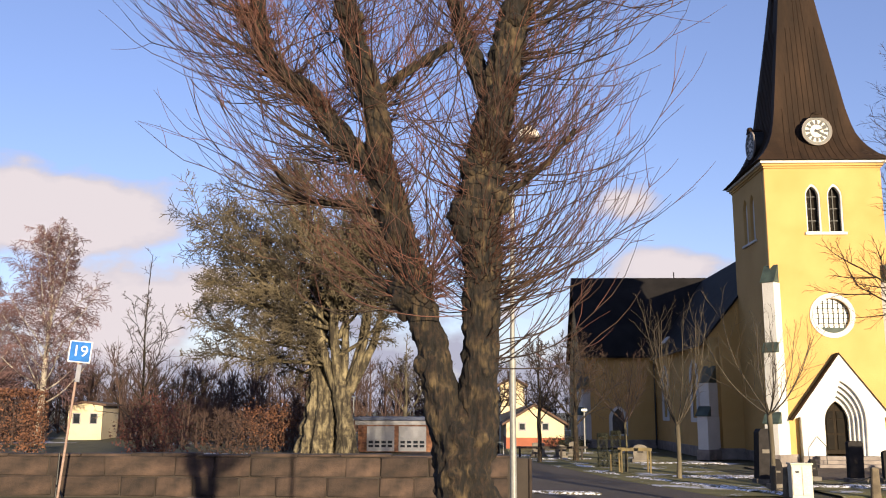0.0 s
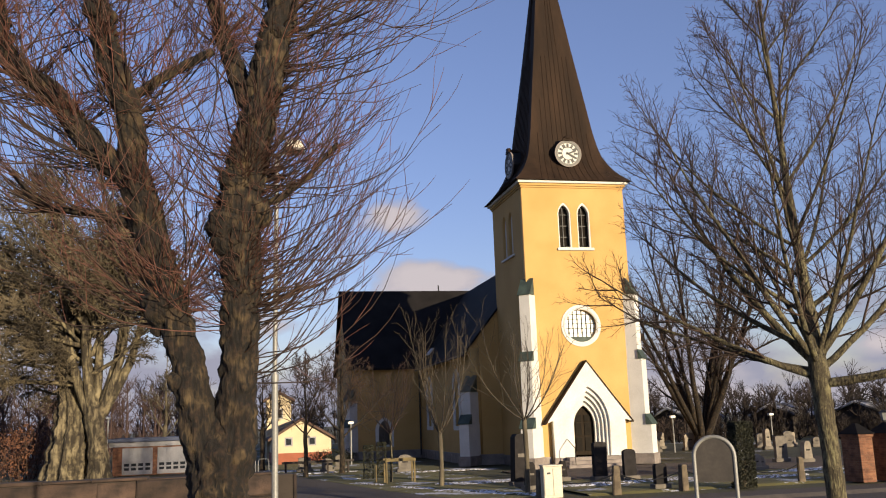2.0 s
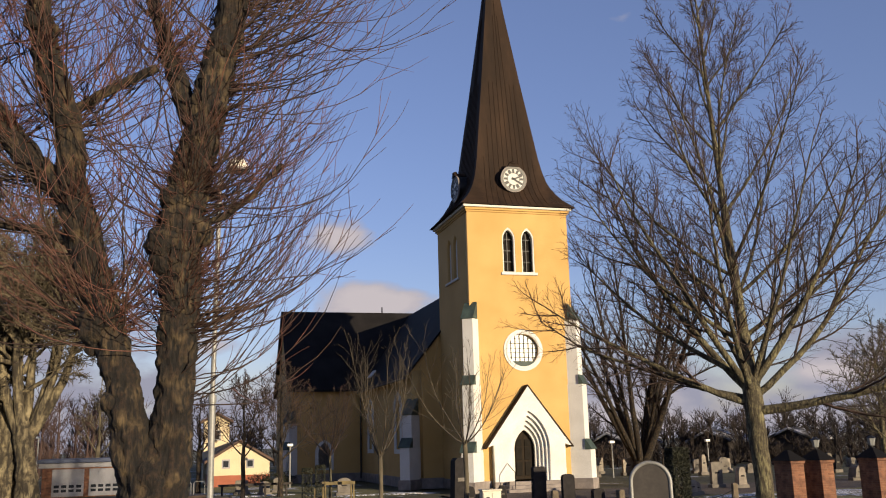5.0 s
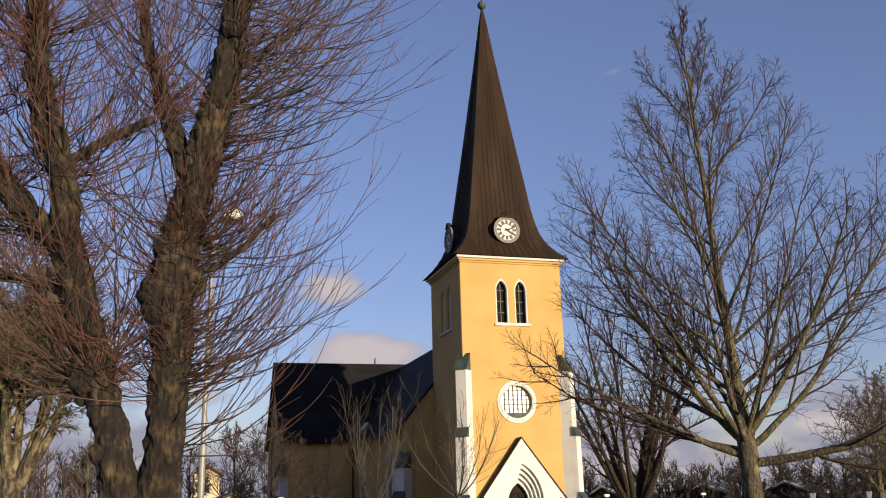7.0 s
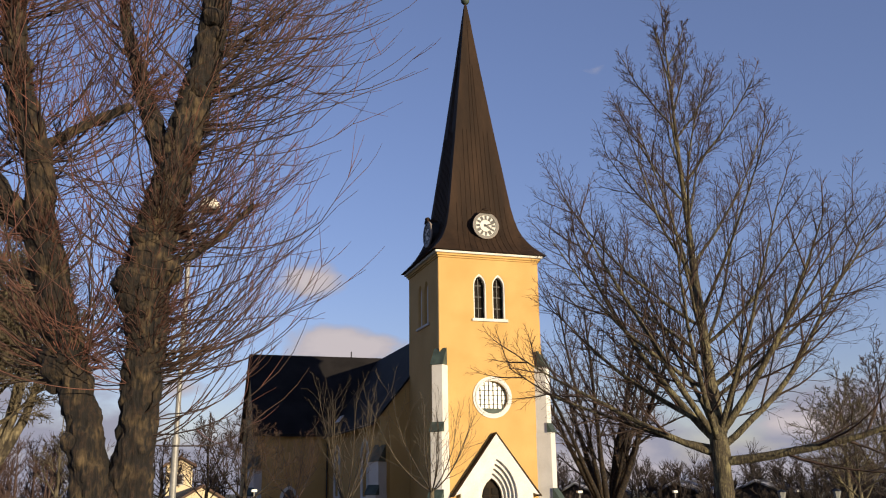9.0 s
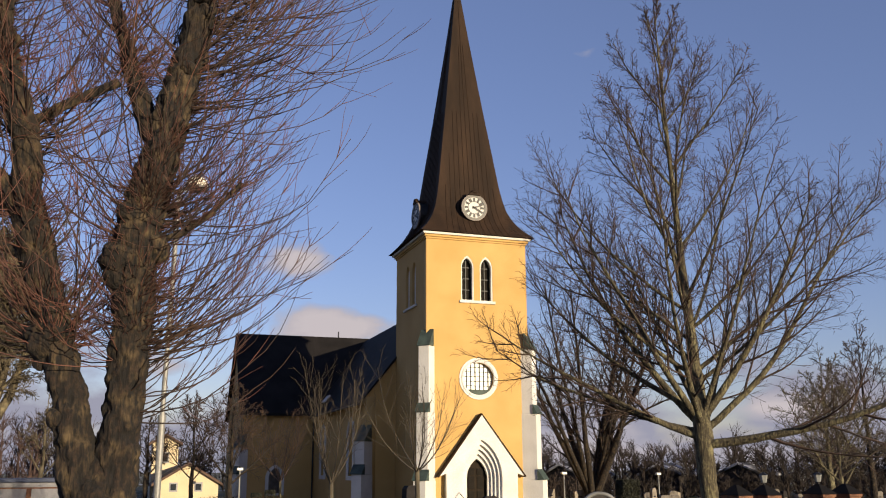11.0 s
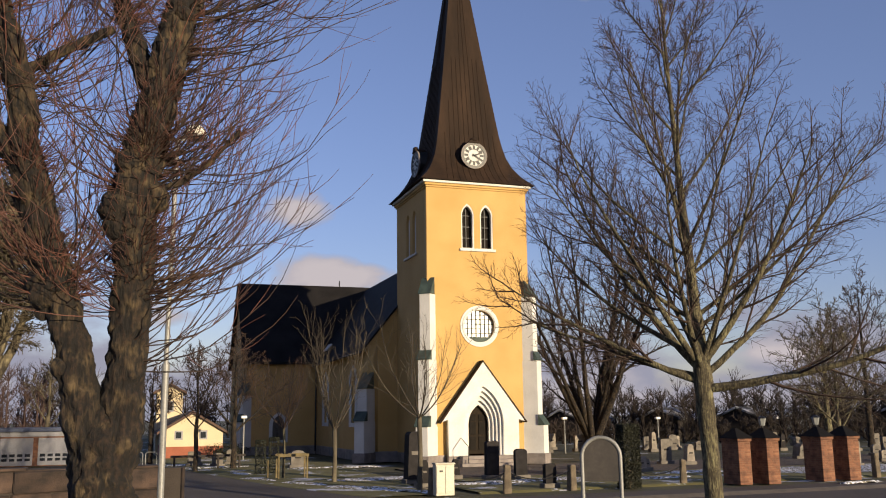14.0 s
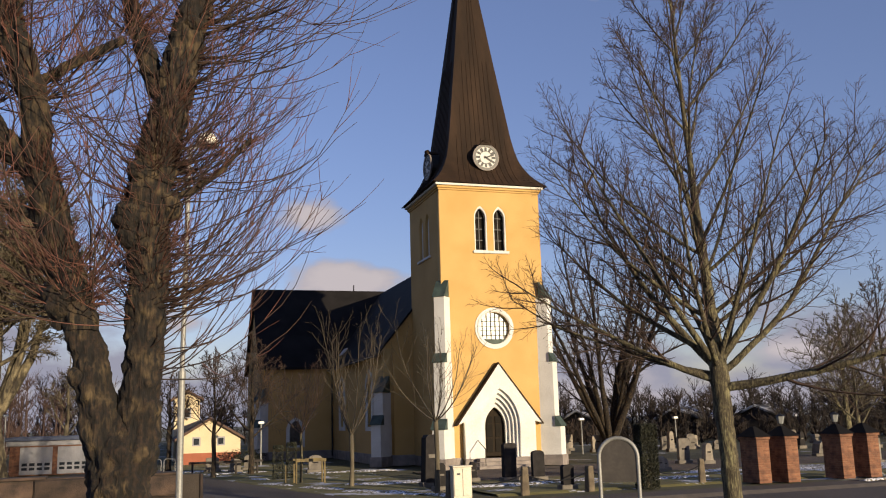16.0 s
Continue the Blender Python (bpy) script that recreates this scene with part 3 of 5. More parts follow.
part("nave_roof", gable_roof("y", 0, NW, NE, NR, NY0 - 0.12, TM), ROOF, church, "black sheet metal roof")
part("transept_roof", gable_roof("x", TM, TM - TY0, TE, TR, -TX - 0.3, TX + 0.3), ROOF, church, "black sheet metal roof")
part("gutter", rod((-NW - 0.42, NY0, NE - 0.42), (-NW - 0.42, TY0 - 0.3, NE - 0.42), 0.07), IRON, church)
part("downpipe", rod((-NW - 0.12, TY0 - 0.12, 0.2), (-NW - 0.12, TY0 - 0.12, NE - 0.4), 0.06), IRON, church)
part("plinth", box(-NW - 0.08, NY0 - 0.08, 0, -NW + 0.2, TY0, 0.6, 0.02), GRANITE, church)
part("plinth", box(-TX - 0.08, TY0 - 0.08, 0, -NW - 0.08, TY0 + 0.2, 0.6, 0.02), GRANITE, church)
part("plinth", box(-NW - 0.08, NY0 - 0.1, 0, -H, NY0 + 0.2, 0.6, 0.02), GRANITE, church)
SIDE_STAGES = [(0.5, 2.3, 0.9, 0.5), (2.3, 4.1, 0.6, 0.9)]
buttress(-NW, NY0, -45, SIDE_STAGES, 0.6, church)
buttress(-TX, TY0, -45, SIDE_STAGES, 0.6, church)
bm = box(-0.3, -0.55, 0.02, 0.3, 0.55, 0.12, 0.01)
bm.transform(pose(-4.15, 19.4, 7.42, 0, -50.8, 0))
part("roof_hatch", bm, WHITE, church, "small pale roof hatch")
part("vent_pipe", rod((-2.08, 25.5, 12.6), (-2.08, 25.5, 13.25), 0.05), IRON, church)


# ---- churchyard wall of granite blocks ----
WALLSTONE = material("warm_granite_block", (0.062, 0.038, 0.027), (0.014, 0.0095, 0.0075), 2.4, 0.9, 0.5, 40, vary=0.35)
MORTAR = material("wall_core", (0.037, 0.0281, 0.0222), None, 2, 0.95, 0.3, 30)
WY = -17.4
wall = tagged(mesh_object("churchyard_wall", box(-62, WY + 0.03, -0.05, -15.95, WY + 0.62, 1.16), MORTAR), "low wall of brown granite blocks with coping", "wall", kind="structure")


def block_mesh(seed, sx, sy, sz):
    """A rough-hewn block of unit outline with worn edges."""
    rng = random.Random(seed)
    bm = box(0, 0, 0, sx, sy, sz, 0.03)
    for v in bm.verts:
        v.co += Vector([rng.uniform(-0.025, 0.025) for _ in range(3)])
    me = bpy.data.meshes.new("block")
    bm.to_mesh(me)
    bm.free()
    me.materials.append(WALLSTONE)
    return me


# ---- trees ----
def limb_path(rng, p, d, length, n, wiggle, lift):
    x, y, z = float(p[0]), float(p[1]), float(p[2])
    dx, dy, dz = float(d[0]), float(d[1]), float(d[2])
    step, pts = length / n, [(x, y, z)]
    for a, b, c in rng.normal(0, wiggle, (n, 3)).tolist():
        dx, dy, dz = dx + a, dy + b, dz + c + lift
        k = 1 / math.sqrt(dx * dx + dy * dy + dz * dz)
        dx, dy, dz = dx * k, dy * k, dz * k
        x, y, z = x + dx * step, y + dy * step, z + dz * step
        pts.append((x, y, z))
    return np.array(pts)


def strand(bucket, path, radii, sides):
    """Notes a branch; strands() builds all the noted ones at once."""
    bucket.append((path, radii, sides))


def strands(name, bucket, mat, parent=None):
    verts, faces, base, sorts = [], [], 0, {}
    for path, radii, sides in bucket:
        sorts.setdefault((len(path), sides), []).append((path, radii))
    for (n, sides), items in sorts.items():
        p = np.array([i[0] for i in items], float)
        r = np.array([i[1] for i in items], float)
        t = np.gradient(p, axis=1)
        t /= np.linalg.norm(t, axis=2, keepdims=True) + 1e-9
        ref = np.where((np.abs(t[:, :1, 2]) > 0.8)[..., None], np.array((1.0, 0.1, 0.0)), np.array((0.0, 0.0, 1.0)))
        u = np.cross(t, np.broadcast_to(ref, t.shape))
        u /= np.linalg.norm(u, axis=2, keepdims=True) + 1e-9
        v = np.cross(t, u)
        a = np.arange(sides) * 2 * math.pi / sides
        ring = p[:, :, None] + r[:, :, None, None] * (np.cos(a)[None, None, :, None] * u[:, :, None] + np.sin(a)[None, None, :, None] * v[:, :, None])
        verts.append(ring.reshape(-1, 3))
        i, j = np.meshgrid(np.arange(n - 1), np.arange(sides), indexing="ij")
        k = (j + 1) % sides
        one = np.stack([i * sides + j, i * sides + k, (i + 1) * sides + k, (i + 1) * sides + j], -1).reshape(-1, 4)
        faces.append((one[None] + (base + np.arange(len(items)) * n * sides)[:, None, None]).reshape(-1, 4))
        base += len(items) * n * sides
    verts, faces = np.concatenate(verts), np.concatenate(faces)
    me = bpy.data.meshes.new(name)
    me.vertices.add(len(verts))
    me.vertices.foreach_set("co", verts.ravel())
    me.loops.add(faces.size)
    me.loops.foreach_set("vertex_index", faces.ravel().astype(np.int32))
    me.polygons.add(len(faces))
    me.polygons.foreach_set("loop_start", np.arange(0, faces.size, 4, dtype=np.int32))
    me.update(calc_edges=True)
    me.materials.append(mat)
    ob = new(name, me)
    if parent:
        ob.parent = parent
    return ob


def smooth_path(ctrl, n):
    ctrl = np.array(ctrl, float)
    s = np.concatenate(([0], np.cumsum(np.linalg.norm(np.diff(ctrl[:, :3], axis=0), axis=1))))
    q = np.linspace(0, s[-1], n)
    out = np.stack([np.interp(q, s, ctrl[:, i]) for i in range(ctrl.shape[1])], 1)
    for _ in range(2):
        out[1:-1] = (out[:-2] + 2 * out[1:-1] + out[2:]) / 4
    return out


def lumpy(name, ctrl, mat, parent, sides=18, step=0.06, lump=0.16, flute=0.0, label="", freq=4.0, furrow=0.0, flutes=5):
    """A stem through control points (x, y, z, radius), swollen and furrowed like old bark."""
    ctrl = np.array(ctrl, float)
    length = np.linalg.norm(np.diff(ctrl[:, :3], axis=0), axis=1).sum()
    path = smooth_path(ctrl, max(5, int(length / step)))
    vs, fs = [], []
    tube(vs, fs, path[:, :3], path[:, 3], sides)
    for i, v in enumerate(vs):
        c = Vector(path[i // sides, :3])
        off = Vector(v) - c
        k = 1 + lump * noise.noise(Vector(v) * freq) + lump * 0.7 * noise.noise(Vector(v) * freq * 2.6)
        k += flute * math.sin((i % sides) * 2 * math.pi / sides * flutes + 3 * noise.noise(Vector((0, 0, v[2] * 0.5))))
        k += 0.09 * noise.noise(Vector((v[0] * 22, v[1] * 22, v[2] * 5)))
        k -= furrow * abs(noise.noise(Vector((v[0] * 30 + 7, v[1] * 30, v[2] * 7))))
        vs[i] = tuple(c + off * k)
    return raw(name, vs, fs, mat, parent, label, True), path


def branching(rng, p, d, length, r, level, spec, buckets, bend=0.02):
    """Grows one branch and its side branches into the buckets of (verts, faces) by level."""
    s = spec[level]
    path = limb_path(rng, p, d, length, s["n"], s["wiggle"], s["lift"])
    tip = s.get("tip", 0.3)
    strand(buckets[level], path, np.linspace(r, max(r * tip, s.get("rmin", 0.003)), len(path)), s["sides"])
    if level + 1 >= len(spec):
        return
    c = spec[level + 1]
    count = max(1, int(round(s["kids"] * rng.uniform(0.8, 1.2))))
    spin = rng.uniform(0, 6.28)
    for k in range(count):
        f = s["from"] + (1 - s["from"]) * (k + rng.uniform(0.2, 0.9)) / count
        f = min(f, 0.99)
        i = min(int(f * s["n"]), s["n"] - 1)
        q = path[i] + (path[i + 1] - path[i]) * (f * s["n"] - i)
        t = Vector(path[i + 1] - path[i]).normalized()
        a = spin + k * 2.4 + rng.uniform(-0.4, 0.4)
        u = t.cross(Vector((0.13, 0.27, 0.95))).normalized()
        v = t.cross(u)
        ang = radians(rng.uniform(*s["angle"]))
        nd = t * math.cos(ang) + (u * math.cos(a) + v * math.sin(a)) * math.sin(ang)
        branching(rng, q, nd, length * rng.uniform(*s["ratio"]) * (1 - s.get("short", 0.5) * f), max(r * s["thin"] * (1 - 0.4 * f), c.get("rmin", 0.003)), level + 1, spec, buckets)


def bucket_parts(tree, buckets, names, mats):
    for bucket, name, mat in zip(buckets, names, mats):
        if bucket and name == "limb":
            for one in bucket:
                strands("limb", [one], mat, tree)
        elif bucket:
            tagged(strands(name, bucket, mat, tree), kind="stuff")


# pollarded lime by the street, two stems with old pruning knobs and long shoots
def pollard_lime():
    tree = thing("pollarded_lime", "old pollarded lime tree with two knobbly stems and red-brown shoots", "tree", pose(-17.67, -37.07, 0))
    rng = np.random.default_rng(3)
    stems = {
        "trunk": [(0.04, 0, -0.05, 0.36), (0.04, 0, 0.5, 0.29), (0.03, 0, 1.5, 0.26), (0.02, 0, 2.1, 0.265), (0.03, 0, 2.45, 0.22), (0.03, 0, 2.75, 0.06)],
        "left_stem": [(-0.02, 0.02, 2.1, 0.22), (-0.13, 0.02, 2.5, 0.19), (-0.26, 0.05, 3.08, 0.155), (-0.46, 0.1, 3.75, 0.165), (-0.6, 0.12, 4.22, 0.15), (-0.76, 0.12, 4.8, 0.155)],
        "left_limb": [(-0.74, 0.12, 4.7, 0.12), (-1.14, 0.2, 5.1, 0.12), (-1.53, 0.3, 5.64, 0.105), (-1.9, 0.35, 5.92, 0.09), (-2.03, 0.35, 6.25, 0.085), (-2.1, 0.4, 7.3, 0.07)],
        "middle_limb": [(-0.74, 0.1, 4.7, 0.14), (-0.8, 0.0, 5.36, 0.12), (-0.97, -0.1, 5.81, 0.135), (-1.08, -0.15, 6.3, 0.11), (-1.2, -0.2, 7.6, 0.09)],
        "right_stem": [(0.06, 0, 2.1, 0.22), (0.15, -0.02, 2.5, 0.20), (0.17, -0.05, 3.0, 0.165), (0.19, -0.1, 3.8, 0.17), (0.17, -0.1, 4.5, 0.20), (0.3, -0.1, 5.14, 0.175), (0.43, -0.1, 5.8, 0.165), (0.55, -0.05, 6.4, 0.15), (0.7, 0, 7.8, 0.11)],
        "inner_limb": [(0.3, -0.1, 5.3, 0.10), (0.15, 0.05, 5.75, 0.10), (0.02, 0.1, 6.15, 0.085), (-0.2, 0.15, 6.9, 0.06), (-0.3, 0.15, 8.2, 0.025)],
        "side_branch": [(-0.8, 0, 5.5, 0.05), (-0.5, -0.1, 5.68, 0.045), (-0.08, -0.1, 5.95, 0.04)],
        "low_branch": [(0.3, -0.05, 4.5, 0.032), (0.55, -0.1, 4.58, 0.028), (0.8, -0.1, 4.78, 0.022), (1.05, -0.12, 5.1, 0.015)],
        "far_branch": [(-0.6, 0.1, 4.3, 0.05), (-1.1, 0.3, 4.5, 0.04), (-1.6, 0.35, 4.55, 0.03), (-1.85, 0.4, 4.9, 0.02)],
    }
    paths = {}
    for name, ctrl in stems.items():
        ob, paths[name] = lumpy(name, ctrl, BARK, tree, 56 if ctrl[0][3] > 0.1 else 12, 0.022, 0.20, freq=5.0, furrow=0.22)
    # knobs of old cuts
    for name, count in (("left_stem", 7), ("left_limb", 6), ("middle_limb", 6), ("right_stem", 11), ("trunk", 5), ("inner_limb", 3)):
        path = paths[name]
        for _ in range(count):
            i = rng.integers(len(path) // 4, len(path) - 1)
            a, r = rng.uniform(0, 6.28), path[i, 3]
            bm = bmesh.new()
            bmesh.ops.create_icosphere(bm, subdivisions=3, radius=r * rng.uniform(0.5, 0.85))
            for v in bm.verts:
                v.co *= 1 + 0.35 * noise.noise(v.co * 14 + Vector((i, a, 0)))
            c = path[i, :3] + np.array((math.cos(a), math.sin(a), 0)) * r * 0.8
            bm.transform(Matrix.Translation(c))
            part("knob", bm, BARK, tree, smooth=True)
    buckets = [[], []]
    weights = {"left_stem": 90, "left_limb": 170, "middle_limb": 190, "right_stem": 250, "inner_limb": 100, "side_branch": 35, "low_branch": 40, "far_branch": 40, "trunk": 0}
    for name, count in weights.items():
        path = paths[name]
        knots = rng.uniform(0.12, 1.0, max(3, count // 11)) if name not in ("side_branch", "low_branch", "far_branch") else rng.uniform(0.2, 1.0, 8)
        for _ in range(count):
            f = float(np.clip(rng.choice(knots) + rng.normal(0, 0.015), 0.02, 0.999))
            i = min(int(f * (len(path) - 1)), len(path) - 2)
            p, r = path[i, :3], path[i, 3]
            a = rng.uniform(0, 6.28)
            if math.sin(a) < -0.35 and rng.uniform() < 0.5:
                a = rng.choice((0.0, math.pi)) + rng.normal(0, 0.4)
            rise = rng.uniform(-0.25, 1.1)
            d = np.array((math.cos(a), math.sin(a) * 0.85, rise))
            d /= np.linalg.norm(d)
            if p[2] < 3.35:
                continue
            length = rng.uniform(0.5, 2.4 if rise > 0.3 else 1.7) * (0.6 if name in ("low_branch", "side_branch", "far_branch") else 1.0)
            n = 9
            shoot = limb_path(rng, p + d * r * 0.7, d, length, n, 0.13, 0.15)
            r0 = 0.0028 + 0.0026 * length * rng.uniform(0.7, 1.2)
            strand(buckets[0 if length > 1.5 else 1], shoot, np.linspace(r0, 0.0022, n + 1), 4 if length > 1.5 else 3)
            for k in range(int(rng.integers(2, 6))):
                j = int(rng.integers(2, n))
                t = shoot[j] - shoot[j - 1]
                t /= np.linalg.norm(t)
                dd = t + rng.normal(0, 0.55, 3) + np.array((0, 0, 0.2))
                dd /= np.linalg.norm(dd)
                twig = limb_path(rng, shoot[j], dd, length * rng.uniform(0.15, 0.42), 5, 0.06, 0.07)
                strand(buckets[1], twig, np.linspace(r0 * 0.55, 0.0018, 6), 3)
    # long side shoots that carry the outline of the crown
    for name, count, way, low in (("right_stem", 270, 0.0, 2.9), ("left_limb", 120, math.pi, 3.0), ("left_stem", 50, math.pi, 3.4), ("far_branch", 30, math.pi, 3.0)):
        path = paths[name]
        knots = rng.uniform(0.1, 1.0, max(4, count // 9))
        for _ in range(count):
            i = min(int(np.clip(rng.choice(knots) + rng.normal(0, 0.012), 0, 0.98) * len(path)), len(path) - 2)
            p, r = path[i, :3], path[i, 3]
            if p[2] < low:
                continue
            a = way + rng.normal(0, 0.55)
            d = np.array((math.cos(a), math.sin(a), rng.uniform(-0.2, 0.6)))
            d /= np.linalg.norm(d)
            length = rng.uniform(1.15, 1.95) + 0.12 * min(p[2] - 3, 3.4)
            shoot = limb_path(rng, p + d * r * 0.7, d, length, 9, 0.13, 0.14)
            r0 = 0.0026 + 0.0024 * length
            strand(buckets[0], shoot, np.linspace(r0, 0.002, 10), 4)
            for k in range(int(rng.integers(1, 5))):
                j = int(rng.integers(2, 9))
                dd = (shoot[j] - shoot[j - 1]) / np.linalg.norm(shoot[j] - shoot[j - 1]) + rng.normal(0, 0.5, 3) + np.array((0, 0, 0.25))
                twig = limb_path(rng, shoot[j], dd, length * rng.uniform(0.12, 0.35), 5, 0.08, 0.08)
                strand(buckets[1], twig, np.linspace(r0 * 0.55, 0.0018, 6), 3)
    # brushy tufts of short shoots on the knobs
    for name, count in (("left_stem", 24), ("left_limb", 18), ("middle_limb", 18), ("right_stem", 46), ("inner_limb", 9)):
        path = paths[name]
        for _ in range(count):
            i = int(rng.integers(len(path) // 5, len(path) - 1))
            a0 = rng.uniform(0, 6.28)
            if path[i, 2] < 3.3:
                continue
            for _ in range(26):
                a = a0 + rng.normal(0, 0.7)
                d = np.array((math.cos(a), math.sin(a), rng.uniform(-0.3, 1.2)))
                d /= np.linalg.norm(d)
                tuft = limb_path(rng, path[i, :3] + d * path[i, 3] * 0.8 + rng.normal(0, 0.03, 3), d, rng.uniform(0.08, 0.42), 4, 0.14, 0.1)
                strand(buckets[1], tuft, np.linspace(0.0045, 0.002, 5), 3)
    bucket_parts(tree, buckets, ["shoot_mass", "twig_mass"], [TWIG_BROWN, TWIG_RED])
    return tree


pollard_lime()


def street_lime(x, y, height, fork, radius, seed, label, crown=1.0, mats=(BARK_GREEN, BARK_GREEN, TWIG_BROWN, TWIG_BROWN), rmin=0.0045, limbs=15, dense=1.0):
    """A bare lime with a straight stem, rising limbs from a fork, and fine twigs."""
    tree = thing("bare_tree", label, "tree", pose(x, y, 0))
    rng = np.random.default_rng(seed)
    lead = [(0, 0, -0.05, radius * 1.35), (0.0, 0, 0.4, radius * 1.1), (0.02, 0, fork * 0.6, radius), (-0.03, 0, fork, radius * 1.05), (0.05, 0.05, fork + (height - fork) * 0.3, radius * 0.6), (-0.02, 0.0, fork + (height - fork) * 0.65, radius * 0.33), (0.05, 0, height, 0.012)]
    ob, path = lumpy("trunk", lead, mats[0], tree, 14, 0.15, 0.07, label="")
    spec = [
        dict(n=12, wiggle=0.04, lift=0.045, sides=6, kids=11 * dense, angle=(28, 55), ratio=(0.35, 0.6), thin=0.42, short=0.55, tip=0.2, **{"from": 0.15}),
        dict(n=6, wiggle=0.07, lift=0.03, sides=4, kids=8 * dense, angle=(28, 58), ratio=(0.35, 0.6), thin=0.45, short=0.4, rmin=rmin * 1.6, **{"from": 0.12}),
        dict(n=4, wiggle=0.12, lift=0.03, sides=3, kids=6, angle=(28, 55), ratio=(0.35, 0.65), thin=0.55, short=0.3, rmin=rmin, **{"from": 0.15}),
        dict(n=3, wiggle=0.14, lift=0.03, sides=3, rmin=rmin * 0.75),
    ]
    buckets = [[] for _ in spec]
    for k in range(limbs):
        f = (k / limbs) ** 1.25
        z = fork + (height - fork) * 0.82 * f
        i = min(int(np.searchsorted(path[:, 2], z)), len(path) - 1)
        a = k * 2.4 + rng.uniform(-0.3, 0.3) + 0.4
        tilt = radians(rng.uniform(36, 70) * (1 - f) + rng.uniform(16, 28) * f)
        d = np.array((math.cos(a) * math.sin(tilt), math.sin(a) * math.sin(tilt), math.cos(tilt)))
        length = crown * (height - fork) * (0.66 * (1 - f) + 0.2 * f) * rng.uniform(0.85, 1.12)
        branching(rng, path[i, :3], d, length, min(path[i, 3] * rng.uniform(0.36, 0.5), radius * 0.42), 0, spec, buckets)
    branching(rng, path[-3, :3], np.array((0, 0, 1.0)), (height - fork) * 0.2, 0.03, 1, spec, buckets)
    names = ["limb", "branch_mass", "twig_mass", "spray"]
    bucket_parts(tree, buckets, names, [mats[1], mats[1], mats[2], mats[3]])
    return tree


def tall_lime(x, y, seed):
    """A bare lime: a clear stem, heavy limbs from one fork, a leader, and an egg-shaped crown of rising twigs."""
    tree = thing("bare_tree", "tall bare lime tree with algae-green trunk and rising limbs", "tree", pose(x, y, 0, 0, 0, -34.6))
    rng = np.random.default_rng(seed)
    fork, top = 3.1, 12.3
    ob, path = lumpy("trunk", [(0.05, 0, -0.05, 0.25), (0.04, 0, 0.4, 0.19), (0.02, 0, 1.8, 0.165), (-0.02, 0, 2.8, 0.18), (-0.04, 0, fork + 0.2, 0.19), (-0.10, 0.02, 4.6, 0.11), (-0.22, 0.05, 6.6, 0.08), (-0.34, 0.0, 9.2, 0.045), (-0.45, 0.0, top, 0.01)], BARK_GREEN, tree, 18, 0.12, 0.10, furrow=0.05)
    spec = [
        dict(n=14, wiggle=0.035, lift=0.04, sides=7, kids=15, angle=(25, 50), ratio=(0.24, 0.42), thin=0.36, short=0.45, tip=0.14, rmin=0.008, **{"from": 0.16}),
        dict(n=7, wiggle=0.045, lift=0.045, sides=4, kids=9, angle=(25, 52), ratio=(0.3, 0.52), thin=0.45, short=0.35, rmin=0.0052, **{"from": 0.12}),
        dict(n=4, wiggle=0.075, lift=0.04, sides=3, kids=4, angle=(25, 52), ratio=(0.35, 0.65), thin=0.55, short=0.3, rmin=0.0036, **{"from": 0.15}),
        dict(n=2, wiggle=0.12, lift=0.03, sides=3, rmin=0.003),
    ]
    buckets = [[] for _ in spec]
    def put(z, a, tilt, length, r):
        i = min(int(np.searchsorted(path[:, 2], z)), len(path) - 1)
        t = radians(tilt)
        branching(rng, path[i, :3], np.array((math.cos(a) * math.sin(t), math.sin(a) * math.sin(t), math.cos(t))), length, r, 0, spec, buckets)
    # heavy limbs at the fork: height, way, tilt from upright, length, radius
    for args in ((3.0, 3.3, 74, 4.7, 0.075), (3.25, 2.9, 44, 5.7, 0.085), (3.3, 3.6, 32, 5.4, 0.075), (3.5, 3.15, 60, 4.6, 0.065), (2.95, -0.2, 84, 6.0, 0.095), (3.2, 0.25, 58, 6.0, 0.075), (3.35, -0.1, 42, 5.0, 0.085),
                 (3.2, 1.4, 52, 5.0, 0.07), (3.3, 4.6, 55, 4.6, 0.07), (3.4, 2.1, 32, 5.0, 0.06), (3.45, 5.4, 36, 5.0, 0.06),
                 (3.1, 3.05, 80, 4.6, 0.06), (4.2, 3.2, 56, 4.8, 0.05), (5.0, 3.0, 54, 4.2, 0.042), (4.4, 0.1, 58, 4.8, 0.05), (5.2, -0.2, 58, 3.4, 0.042)):
        put(*args)
    # side limbs up the leader
    for k in range(24):
        f = (k + 0.5) / 24
        z = 4.0 + 8.2 * f
        reach = (12.8 - z) * 0.47
        tilt = 52 - 22 * f + rng.uniform(-7, 7)
        put(z, k * 2.4 + rng.uniform(-0.3, 0.3), tilt, 0.2 + reach * rng.uniform(0.85, 1.1) * 1.2, 0.045 - 0.028 * f)
    branching(rng, path[-4, :3], np.array((-0.05, 0, 1.0)), 1.6, 0.014, 1, spec, buckets)
    bucket_parts(tree, buckets, ["limb", "branch_mass", "twig_mass", "spray"], [BARK_GREEN, TWIG_BROWN, TWIG_BROWN, TWIG_BROWN])


tall_lime(-6.66, -29.7, 11)


